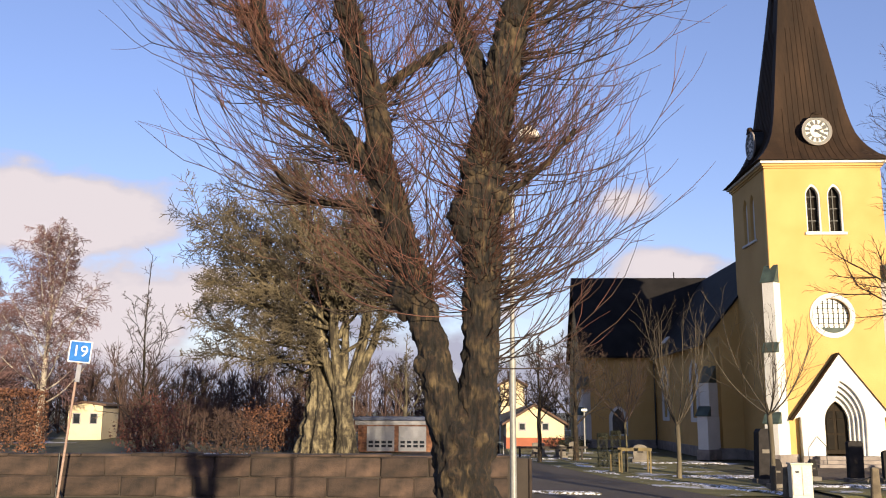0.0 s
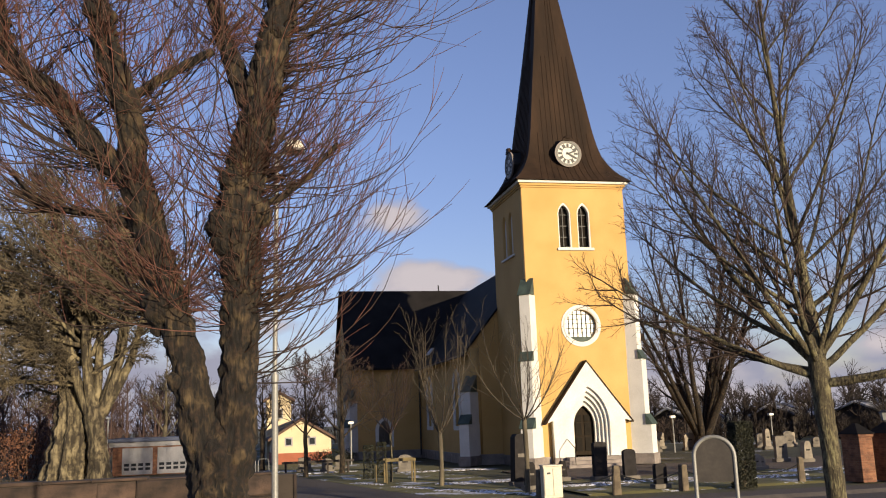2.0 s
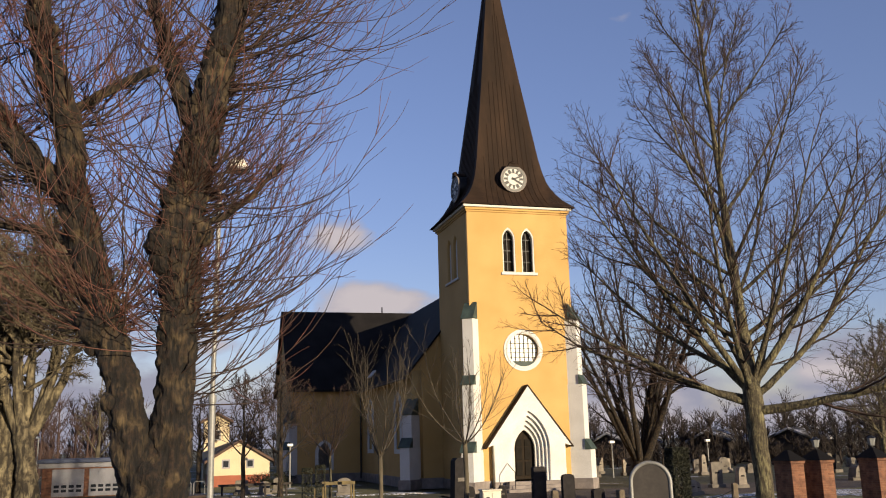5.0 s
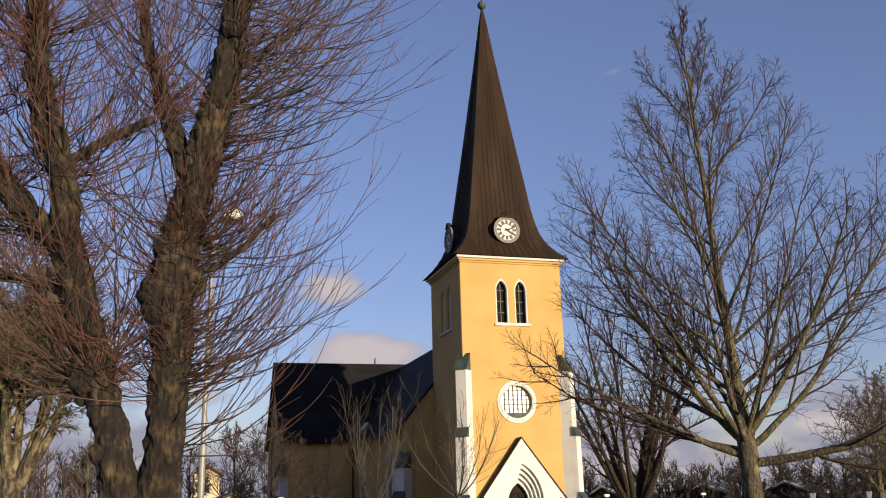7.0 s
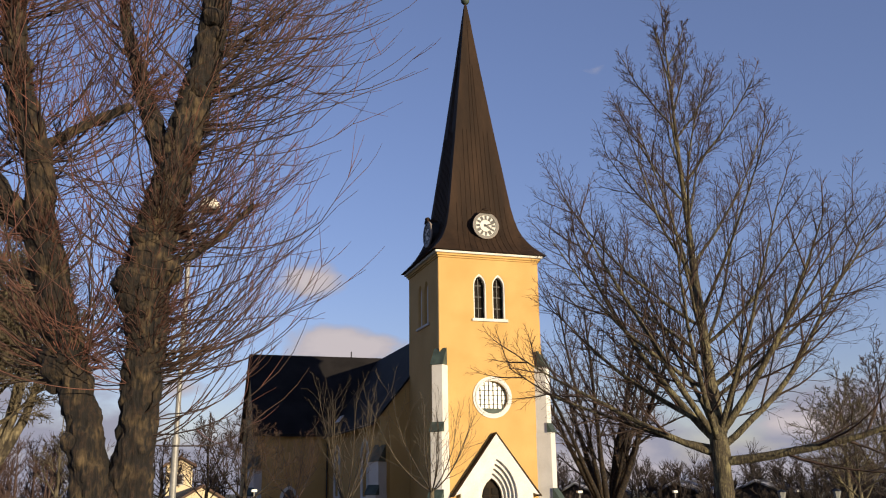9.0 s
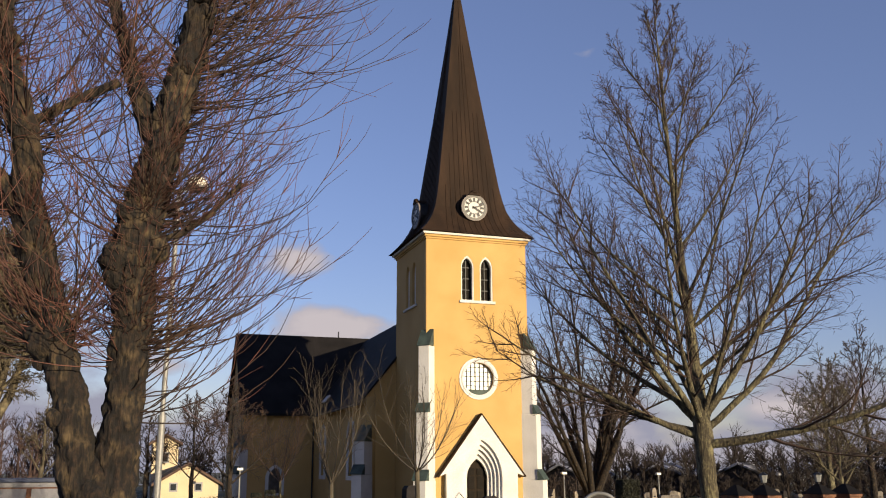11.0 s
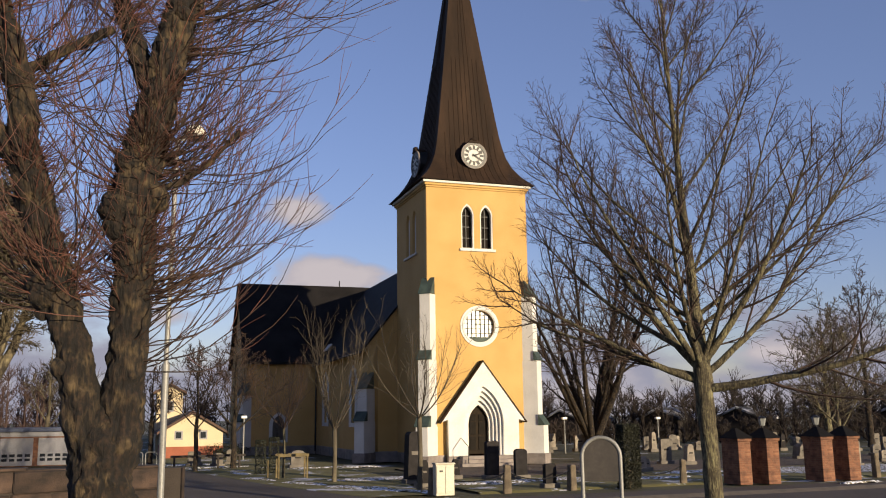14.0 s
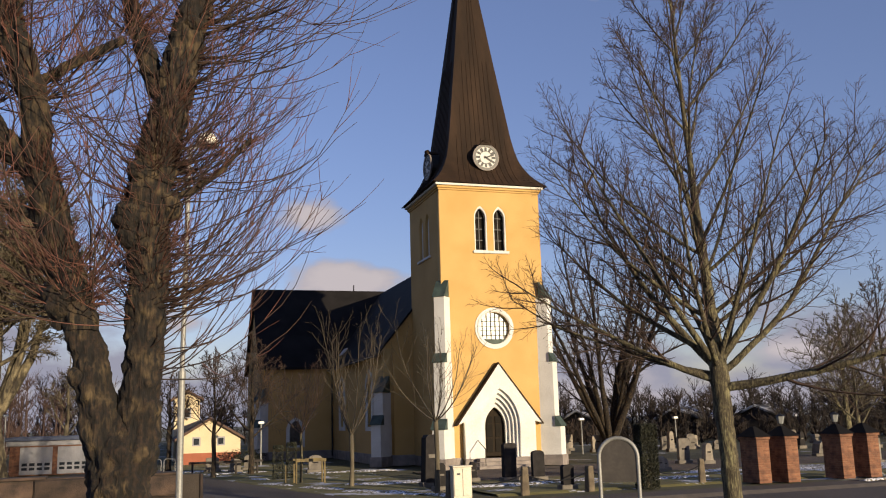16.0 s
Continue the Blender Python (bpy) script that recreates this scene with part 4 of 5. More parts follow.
# ---- trees and shrubs round the church ----
def goblet_tree(x, y, height, fork, spread, radius, seed, label, count=9, mats=(BARK_PALE, TWIG_PALE), low=0.9, rmin=0.0055):
    """A young pruned lime: thin stem and a vase of upright branches."""
    tree = thing("young_tree", label, "tree", pose(x, y, 0), "young limes beside the church")
    rng = np.random.default_rng(seed)
    lumpy("trunk", [(0, 0, -0.05, radius * 1.3), (0.03, 0, fork * 0.5, radius), (0, 0, fork, radius * 1.2), (0, 0, fork + 0.1, radius * 0.8)], mats[0], tree, 10, 0.12, 0.08)
    spec = [dict(n=10, wiggle=0.05, lift=0.17, sides=5, kids=10, angle=(20, 45), ratio=(0.22, 0.45), thin=0.4, short=0.3, tip=0.3, rmin=rmin, **{"from": 0.2}),
            dict(n=5, wiggle=0.08, lift=0.08, sides=4, kids=3, angle=(20, 50), ratio=(0.3, 0.6), thin=0.6, rmin=rmin * 0.8, **{"from": 0.2}),
            dict(n=3, wiggle=0.1, lift=0.05, sides=3, rmin=rmin * 0.7)]
    buckets = [[] for _ in spec]
    for k in range(count):
        a = k * 2.4 + rng.uniform(-0.3, 0.3)
        tilt = rng.uniform(0.4, 1.0) * low
        d = np.array((math.cos(a) * math.sin(tilt), math.sin(a) * math.sin(tilt), math.cos(tilt)))
        branching(rng, (0, 0, fork - 0.05), d, (height - fork) * rng.uniform(0.8, 1.1) * (1 + 0.3 * (spread - 1)), radius * 0.36, 0, spec, buckets)
    bucket_parts(tree, buckets, ["limb", "branch_mass", "twig_mass"], [mats[1], mats[1], mats[1]])
    return tree


goblet_tree(-9.72, -9.0, 6.3, 2.05, 1.0, 0.08, 21, "young lime tree with upright pale branches on the lawn", 10)
goblet_tree(-8.03, -14.95, 5.8, 2.5, 1.3, 0.075, 22, "young bare tree with wide low branches beside the graves", 9, low=1.45)
goblet_tree(-11.13, -5.25, 4.9, 2.1, 1.0, 0.05, 23, "slender young tree tied to a wooden frame", 12, (BARK_GREEN, TWIG_BROWN), 1.0, 0.008)
street_lime(-12.3, 3.6, 6.6, 1.8, 0.13, 24, "dark bare tree by the transept corner", 1.25, (BARK, BARK, TWIG_BROWN, TWIG_BROWN), 0.010, 10, 0.7)
street_lime(-14.3, 2.0, 5.9, 1.9, 0.10, 25, "small dark bare tree beside the drive", 1.25, (BARK, BARK, TWIG_BROWN, TWIG_BROWN), 0.010, 10, 0.7)
street_lime(-16.2, 13.0, 5.6, 2.0, 0.13, 26, "bare tree in front of the yellow house", 1.1, (BARK, BARK, TWIG_BROWN, TWIG_BROWN), 0.014, 9, 0.6)
street_lime(-22.3, 17.5, 7.0, 2.0, 0.15, 27, "pale pruned tree beside the garage", 0.9, (BARK_PALE, BARK_PALE, TWIG_PALE, TWIG_PALE), 0.014, 9, 0.6)
street_lime(21.9, -0.5, 8.6, 1.6, 0.20, 28, "broad bare tree in the churchyard", 1.2, (BARK_GREEN, BARK_GREEN, TWIG_PALE, TWIG_PALE), 0.013, 11, 0.75)
street_lime(33.0, 8.0, 12.0, 2.5, 0.22, 29, "bare tree far back in the churchyard", 1.0, (BARK, BARK, TWIG_BROWN, TWIG_BROWN), 0.016, 11, 0.7)
street_lime(15.5, -8.5, 6.5, 1.5, 0.12, 30, "mossy bare ornamental tree inside the churchyard", 1.25, (BARK_GREEN, BARK_GREEN, TWIG_PALE, TWIG_PALE), 0.010, 11, 0.7)


def many_stemmed(x, y, height, seed):
    """A large tree that divides at the ground into many straight stems."""
    tree = thing("many_stemmed_tree", "tall bare tree with many stems from one foot", "tree", pose(x, y, 0))
    rng = np.random.default_rng(seed)
    lumpy("trunk", [(0, 0, -0.05, 0.75), (0, 0, 0.6, 0.6), (0, 0, 1.3, 0.45)], BARK, tree, 14, 0.15, 0.2)
    spec = [dict(n=14, wiggle=0.03, lift=0.02, sides=6, kids=10, angle=(18, 42), ratio=(0.25, 0.45), thin=0.4, short=0.4, tip=0.2, rmin=0.015, **{"from": 0.2}),
            dict(n=7, wiggle=0.07, lift=0.03, sides=4, kids=8, angle=(25, 50), ratio=(0.3, 0.55), thin=0.5, rmin=0.011, **{"from": 0.1}),
            dict(n=4, wiggle=0.1, lift=0.02, sides=3, kids=4, angle=(25, 50), ratio=(0.4, 0.7), thin=0.7, rmin=0.009, **{"from": 0.1}),
            dict(n=3, wiggle=0.1, lift=0.02, sides=3, rmin=0.008)]
    buckets = [[] for _ in spec]
    for k in range(11):
        a = k * 2.4 + rng.uniform(-0.2, 0.2)
        tilt = radians(rng.uniform(8, 34))
        d = np.array((math.cos(a) * math.sin(tilt), math.sin(a) * math.sin(tilt), math.cos(tilt)))
        branching(rng, (0.2 * math.cos(a), 0.2 * math.sin(a), 0.7), d, height * rng.uniform(0.75, 1.0), rng.uniform(0.16, 0.3), 0, spec, buckets)
    bucket_parts(tree, buckets, ["limb", "branch_mass", "twig_mass", "spray"], [BARK, BARK, TWIG_BROWN, TWIG_BROWN])


many_stemmed(13.3, 12.9, 15.0, 31)


def old_hornbeam(x, y, seed):
    """A massive fluted trunk beside a vase of pale limbs, under a dense rounded crown."""
    tree = thing("old_hornbeam", "huge old tree with fluted trunk, pale limbs and dense crown", "tree", pose(x, y, 0))
    rng = np.random.default_rng(seed)
    OLD = bark_material("pale_fluted_bark", (0.17, 0.137, 0.08), (0.022, 0.017, 0.011), (0.21, 0.175, 0.105), 5.0, 1.2)
    lumpy("fluted_trunk", [(-0.75, 0.5, -0.1, 1.35), (-0.75, 0.5, 0.9, 1.15), (-0.6, 0.6, 2.6, 1.0), (-0.7, 0.7, 4.2, 0.75), (-1.2, 0.9, 5.6, 0.4), (-1.8, 1.1, 8.0, 0.22)], OLD, tree, 72, 0.12, 0.14, 0.16, freq=1.6, flutes=9)
    lumpy("trunk", [(1.0, -0.5, -0.1, 0.72), (0.95, -0.5, 0.8, 0.56), (0.8, -0.5, 2.2, 0.46), (0.55, -0.45, 3.4, 0.5), (0.5, -0.4, 4.2, 0.36)], OLD, tree, 32, 0.12, 0.12, 0.09, freq=2.0)
    for a, out, top, r in ((2.9, 1.9, 10.5, 0.27), (3.5, 0.8, 11.5, 0.26), (1.4, 0.4, 11.0, 0.26), (0.3, 1.5, 10.0, 0.25), (0.0, 2.5, 9.4, 0.26), (5.7, 2.2, 9.8, 0.2), (2.4, 0.9, 10.8, 0.2)):
        c, s = math.cos(a), math.sin(a)
        lumpy("limb", [(0.62, -0.45, 2.9, r * 1.15), (0.6 + c * out * 0.42, -0.45 + s * 0.4, 4.8, r), (0.6 + c * out * 0.75, -0.45 + s * 0.6, 6.6, r * 0.85), (0.6 + c * out, -0.4 + s * 0.8, top, r * 0.45)], OLD, tree, 12, 0.2, 0.12)
    spec = [dict(n=11, wiggle=0.06, lift=0.015, sides=5, kids=15, angle=(25, 55), ratio=(0.22, 0.36), thin=0.4, short=0.35, tip=0.2, rmin=0.018, **{"from": 0.3}),
            dict(n=5, wiggle=0.12, lift=0.01, sides=3, kids=11, angle=(30, 60), ratio=(0.4, 0.65), thin=0.45, rmin=0.012, **{"from": 0.1}),
            dict(n=3, wiggle=0.16, lift=0.0, sides=3, kids=4, angle=(30, 65), ratio=(0.45, 0.8), thin=0.7, rmin=0.017, **{"from": 0.1}),
            dict(n=1, wiggle=0.15, lift=-0.02, sides=3, rmin=0.019)]
    buckets = [[] for _ in spec]
    middle, reach = np.array((-1.6, 0.4, 10.4)), np.array((7.5, 6.5, 7.4))
    for k in range(58):
        up = -0.74 + 1.72 * (k + 0.5) / 58
        a = k * 2.4 + rng.uniform(-0.3, 0.3)
        flat = math.sqrt(max(0.03, 1 - up * up))
        goal = middle + reach * np.array((math.cos(a) * flat, math.sin(a) * flat, up)) * rng.uniform(0.88, 1.04)
        if goal[0] > -1.0 and goal[2] < 7.4:
            continue
        start = np.array((-0.3 + 0.9 * rng.uniform(-1, 1), 0.2 + 0.6 * rng.uniform(-1, 1), min(goal[2] - 0.6, rng.uniform(5.6, 9.5))))
        d = goal - start
        size = np.linalg.norm(d)
        branching(rng, start, d / size, size, rng.uniform(0.11, 0.17), 0, spec, buckets)
    bucket_parts(tree, buckets, ["limb", "branch_mass", "twig_mass", "spray"], [OLD, TWIG_GREY, TWIG_GREY, TWIG_GREY])


old_hornbeam(-25.9, 8.6, 41)


def birch(x, y, height, width, seed, label="weeping birch with white trunk and purple-brown hanging twigs"):
    tree = thing("birch", label, "tree", pose(x, y, 0))
    rng = np.random.default_rng(seed)
    ob, path = lumpy("trunk", [(0, 0, -0.1, 0.28), (0.1, 0, height * 0.3, 0.22), (0.25, 0, height * 0.6, 0.13), (0.2, 0, height * 0.97, 0.02)], BIRCH_BARK, tree, 10, 0.3, 0.06)
    spec = [dict(n=9, wiggle=0.06, lift=0.05, sides=4, kids=13, angle=(25, 60), ratio=(0.3, 0.5), thin=0.35, tip=0.15, rmin=0.014, **{"from": 0.15}),
            dict(n=6, wiggle=0.09, lift=-0.08, sides=3, kids=13, angle=(25, 65), ratio=(0.4, 0.8), thin=0.4, rmin=0.012, **{"from": 0.08}),
            dict(n=3, wiggle=0.10, lift=-0.20, sides=3, rmin=0.018)]
    buckets = [[] for _ in spec]
    for k in range(34):
        f = k / 34
        i = min(int((0.20 + 0.78 * f) * len(path)), len(path) - 1)
        a, tilt = k * 2.4, radians(62 - 38 * f + rng.uniform(-8, 8))
        d = np.array((math.cos(a) * math.sin(tilt), math.sin(a) * math.sin(tilt), math.cos(tilt)))
        branching(rng, path[i, :3], d, width * rng.uniform(0.5, 0.68) * (0.8 + 0.5 * f - 0.95 * f * f), 0.07 * (1.1 - 0.7 * f), 0, spec, buckets)
    bucket_parts(tree, buckets, ["limb", "branch_mass", "hanging_spray"], [BIRCH_BARK, BIRCH, BIRCH])


birch(-50.2, 23.0, 15.4, 10.5, 51)
birch(-57.0, 26.0, 12.5, 9.0, 52)
street_lime(-35.4, 3.5, 9.6, 1.2, 0.11, 53, "slim bare tree behind the churchyard wall", 0.85, (BARK, BARK, TWIG_BROWN, TWIG_BROWN), 0.010, 12, 0.45)


def leaf_mass(name, label, category, x, y, rx, ry, h, count, size, mat, seed, square=False, base=0.0):
    """A shrub or hedge: bare stems inside a mass of small leaves."""
    rng = np.random.default_rng(seed)
    top = thing(name, label, category, pose(x, y, base))
    vs, fs = [], []
    for _ in range(14 if h > 2.5 else 0):
        a = rng.uniform(0, 6.28)
        p = np.array((rng.uniform(-rx, rx) * 0.6, rng.uniform(-ry, ry) * 0.6, 0))
        path = limb_path(rng, p, (math.cos(a) * 0.3, math.sin(a) * 0.3, 1), h * rng.uniform(0.8, 1.15), 6, 0.12, 0.05)
        tube(vs, fs, path, np.linspace(0.03, 0.008, 7), 4)
    if vs:
        tagged(raw("stem_mass", vs, fs, TWIG_BROWN, top), kind="stuff")
    if square:
        p = rng.uniform(-1, 1, (count, 3)) * (rx, ry, 0.5) + (0, 0, 0.5)
        shell = rng.integers(0, 3, count)
        sgn = rng.choice((-1, 1), count)
        p[shell == 0, 0] = (sgn * rx)[shell == 0] * rng.uniform(0.86, 1.03, (shell == 0).sum())
        p[shell == 1, 1] = (sgn * ry)[shell == 1] * rng.uniform(0.8, 1.05, (shell == 1).sum())
        p[shell == 2, 2] = rng.uniform(0.93, 1.03, (shell == 2).sum())
        p[:, 2] = p[:, 2] * h
    else:
        d = rng.normal(0, 1, (count, 3))
        d /= np.linalg.norm(d, axis=1, keepdims=True)
        lump = np.array([noise.noise(Vector(v) * 2.3 + Vector((seed, 0, 0))) for v in d])
        p = d * (rng.uniform(0.35, 1, count) ** 0.5 * (1 + 0.9 * lump))[:, None] * (rx, ry, h * 0.52) + (0, 0, h * 0.5)
        p[:, 2] = np.maximum(p[:, 2], 0.02)
    u, w = rng.normal(0, 1, (count, 3)), rng.normal(0, 1, (count, 3))
    u /= np.linalg.norm(u, axis=1, keepdims=True)
    w -= u * (u * w).sum(1, keepdims=True)
    w /= np.linalg.norm(w, axis=1, keepdims=True)
    s = size * rng.uniform(0.6, 1.3, (count, 1))
    quad = np.stack([p - u * s, p + w * s * 0.5, p + u * s, p - w * s * 0.5], 1).reshape(-1, 3)
    tagged(raw("foliage", quad.tolist(), [(4 * i, 4 * i + 1, 4 * i + 2, 4 * i + 3) for i in range(count)], mat, top), kind="stuff")
    return top


BEECH = material("dry_beech_leaves", (0.155, 0.0629, 0.0296), (0.0666, 0.0296, 0.0185), 1.5, 0.8, 0, 8)
BEECH_RED = material("dark_red_leaves", (0.104, 0.0296, 0.0207), (0.0444, 0.0163, 0.0133), 1.5, 0.8, 0, 8)
BUSH_BROWN = material("dark_brown_leaves", (0.0555, 0.0266, 0.0178), (0.0222, 0.0126, 0.00962), 1.5, 0.85, 0, 8)
EVERGREEN = material("thuja_green", (0.02, 0.021, 0.008), (0.010, 0.011, 0.005), 2, 0.8, 0, 8)
leaf_mass("beech_hedge", "clipped beech hedge with dry brown leaves", "hedge", -40.3, -4.8, 3.3, 1.0, 3.35, 9000, 0.07, BEECH, 61, True)
leaf_mass("beech_bush", "round beech bush with dark red dry leaves", "bush", -32.3, -3.0, 1.6, 1.5, 3.2, 3600, 0.065, BEECH_RED, 62)
leaf_mass("beech_bush", "low dark brown leafy bush behind the wall", "bush", -29.8, 1.0, 1.9, 1.5, 2.3, 2600, 0.06, BUSH_BROWN, 63)
leaf_mass("brown_bush", "bare brown bush with a few dry leaves", "bush", -30.6, 14.0, 2.4, 1.8, 3.0, 3000, 0.08, BEECH, 64)
leaf_mass("thuja", "dark green columnar thuja by the chain fence", "conifer", -1.1, -16.9, 0.3, 0.3, 2.1, 15000, 0.036, EVERGREEN, 65, True)
leaf_mass("box_bush", "clipped dark evergreen by the church wall", "bush", -11.2, 17.5, 1.4, 0.6, 0.9, 2500, 0.05, EVERGREEN, 66)
for bx, by, bh in ((-11.7, -2.2, 1.5), (-11.0, -1.6, 1.6), (3.2, -8.0, 0.9)):
    leaf_mass("juniper", "slim dark juniper on a grave", "conifer", bx, by, 0.22, 0.22, bh, 1500, 0.04, EVERGREEN, int(67 + bx * 3 % 7), True)


def far_woods(name, spots, mat, label, seed, height, twig):
    """Bare woodland in the distance, trunks and twigs in one mesh."""
    rng = np.random.default_rng(seed)
    bucket = []
    for x, y in spots:
        h = height * rng.uniform(0.65, 1.15)
        tr = limb_path(rng, (x, y, 0.0), (0, 0, 1), h, 4, 0.05, 0.02)
        strand(bucket, tr, np.linspace(0.13, 0.02, 5), 4)
        for k in range(22):
            f = rng.uniform(0.06, 0.98)
            i = min(int(f * 4), 3)
            a, tilt = rng.uniform(0, 6.28), rng.uniform(0.35, 1.0)
            d = (math.cos(a) * math.sin(tilt), math.sin(a) * math.sin(tilt), math.cos(tilt))
            br = limb_path(rng, tr[i], d, h * 0.36 * (1.2 - 0.7 * f), 3, 0.12, 0.05)
            strand(bucket, br, (twig * 1.3, twig * 1.0, twig * 0.7, twig * 0.35), 3)
            for _ in range(6):
                j = int(rng.integers(1, 4))
                dd = rng.normal(0, 0.6, 3) + np.array(d) + (0, 0, 0.3)
                strand(bucket, limb_path(rng, br[j], dd, h * rng.uniform(0.08, 0.15), 1, 0.0, 0.04), (twig * 0.7, twig * 0.25), 3)
    tagged(strands(name, bucket, mat), label, "woods", kind="stuff")


rng = np.random.default_rng(71)
WOOD_BROWN = material("distant_brown_twigs", (0.075, 0.042, 0.033), (0.035, 0.02, 0.017), 0.1, 0.9, 0, 2)
# twigs on the right: their shade is put into this darker colour
SHADED_BRUSH = material("shaded_brush_twigs", (0.027, 0.015, 0.0105), (0.011, 0.007, 0.005), 0.1, 0.9, 0, 2)
far_woods("woods", [(rng.uniform(-95, -22), rng.uniform(44, 84)) for _ in range(200)], WOOD_BROWN, "bare brown woods far behind the garage", 72, 8.0, 0.042)
far_woods("woods", [(x, rng.uniform(60, 95) - max(0, x - 30) * 0.75) for x in rng.uniform(-14, 95, 170)], SHADED_BRUSH, "bare brown woods beyond the graveyard", 73, 6.8, 0.045)
far_woods("thicket", [(x, rng.uniform(36, 52) - max(0, x - 20) * 0.8) for x in rng.uniform(12, 80, 230)], SHADED_BRUSH, "low brown thicket along the graveyard edge", 74, 4.5, 0.042)
far_woods("thicket", [(x, y) for x, y in zip(rng.uniform(-62, -27, 190), rng.uniform(18, 42, 190)) if abs(x + 17.5 + 0.425 * (y + 45.3)) > 3.4], WOOD_BROWN, "low brown thicket behind the wall", 75, 3.4, 0.026)
far_woods("brush", [(x, 31.0 - (x - 16) * 0.72 + rng.uniform(-1.5, 1.5)) for x in rng.uniform(14, 46, 75)], SHADED_BRUSH, "brown garden brush in front of the low houses", 76, 2.0, 0.032)


# ---- buildings round about ----
BRICK = material("red_brick", (0.27, 0.12, 0.062), (0.11, 0.046, 0.027), 3, 0.9, 0.4, 30)
bn, bl = BRICK.node_tree.nodes, BRICK.node_tree.links
bco, bsep, badd, bcomb, btex, bmix = (bn.new("ShaderNode" + k) for k in ("TexCoord", "SeparateXYZ", "Math", "CombineXYZ", "TexBrick", "MixRGB"))
bl.new(bco.outputs["Object"], bsep.inputs[0])
bl.new(bsep.outputs["X"], badd.inputs[0])
bl.new(bsep.outputs["Y"], badd.inputs[1])
bl.new(badd.outputs[0], bcomb.inputs["X"])
bl.new(bsep.outputs["Z"], bcomb.inputs["Y"])
bl.new(bcomb.outputs[0], btex.inputs["Vector"])
btex.inputs["Scale"].default_value, btex.inputs["Brick Width"].default_value, btex.inputs["Row Height"].default_value, btex.inputs["Mortar Size"].default_value = 1.0, 0.25, 0.077, 0.008
btex.inputs["Color1"].default_value, btex.inputs["Color2"].default_value, btex.inputs["Mortar"].default_value = (1, 1, 1, 1), (0.55, 0.5, 0.5, 1), (0.8, 1.0, 1.1, 1)
bmix.blend_type, bmix.inputs[0].default_value = "MULTIPLY", 1.0
bbsdf = bn["Principled BSDF"]
bl.new(bbsdf.inputs["Base Color"].links[0].from_socket, bmix.inputs[1])
bl.new(btex.outputs["Color"], bmix.inputs[2])
bl.new(bmix.outputs[0], bbsdf.inputs["Base Color"])
BLUE_ROOF = material("slate_blue_roof", (0.0666, 0.0814, 0.133), None, 1, 0.85, 0.05, 20)
WHITE_PAINT = material("white_paint", (0.25, 0.25, 0.275), None, 1, 0.6, 0.03, 20)
CREAM = material("cream_render", (0.548, 0.459, 0.311), (0.488, 0.4, 0.266), 0.8, 0.9, 0.1, 25)
RED_PAINT = material("orange_red_base", (0.311, 0.0962, 0.0518), None, 1, 0.85, 0.1, 25)
DARK_ROOF = material("brown_tiles", (0.0888, 0.0518, 0.037), None, 3, 0.85, 0.3, 20)
SNOWROOF = material("frosted_roof", (0.407, 0.407, 0.429), (0.0444, 0.0407, 0.0385), 0.8, 0.9, 0.1, 10, low=0.46, high=0.60)
DARK_WALL = material("dark_timber_wall", (0.0222, 0.0163, 0.0133), None, 1, 0.85, 0.1, 20)
PANE = material("window_pane", (0.0222, 0.0259, 0.0333), None, 2, 0.12, 0, 10)


def garage(x, y, w, d, h, turn):
    g = thing("garage", "low brick garage with white overhead doors and blue-grey roof", "garage", pose(x, y, 0, 0, 0, turn))
    bm = box(0, 0, 0, w, d, h)
    part("wall", bm, BRICK, g)
    part("roof", box(-0.25, -0.35, h, w + 0.25, d + 0.3, h + 0.22, 0.02), BLUE_ROOF, g)
    part("fascia", box(-0.2, -0.1, h - 0.28, w + 0.2, -0.005, h - 0.004, 0.01), WHITE_PAINT, g)
    n = 2
    for k in range(n):
        x0 = 0.55 + k * (w - 0.8) / n
        x1 = x0 + (w - 1.1) / n - 0.12
        door = part("garage_door", box(x0, -0.06, 0.05, x1, -0.006, h - 0.36, 0.01), WHITE_PAINT, g, "white overhead door")
        for r in range(1, 4):
            part("door_rail", box(x0, -0.075, 0.05 + r * 0.4, x1, -0.062, 0.07 + r * 0.4), WHITE_PAINT, door)
        for r in range(2):
            for i in range(4):
                q = x0 + 0.12 + i * (x1 - x0 - 0.12) / 4
                part("pane", box(q, -0.072, 0.3 + r * 0.24, q + 0.28, -0.063, 0.46 + r * 0.24), PANE, door)


garage(-24.9, 12.8, 4.8, 5.5, 1.95, 0)


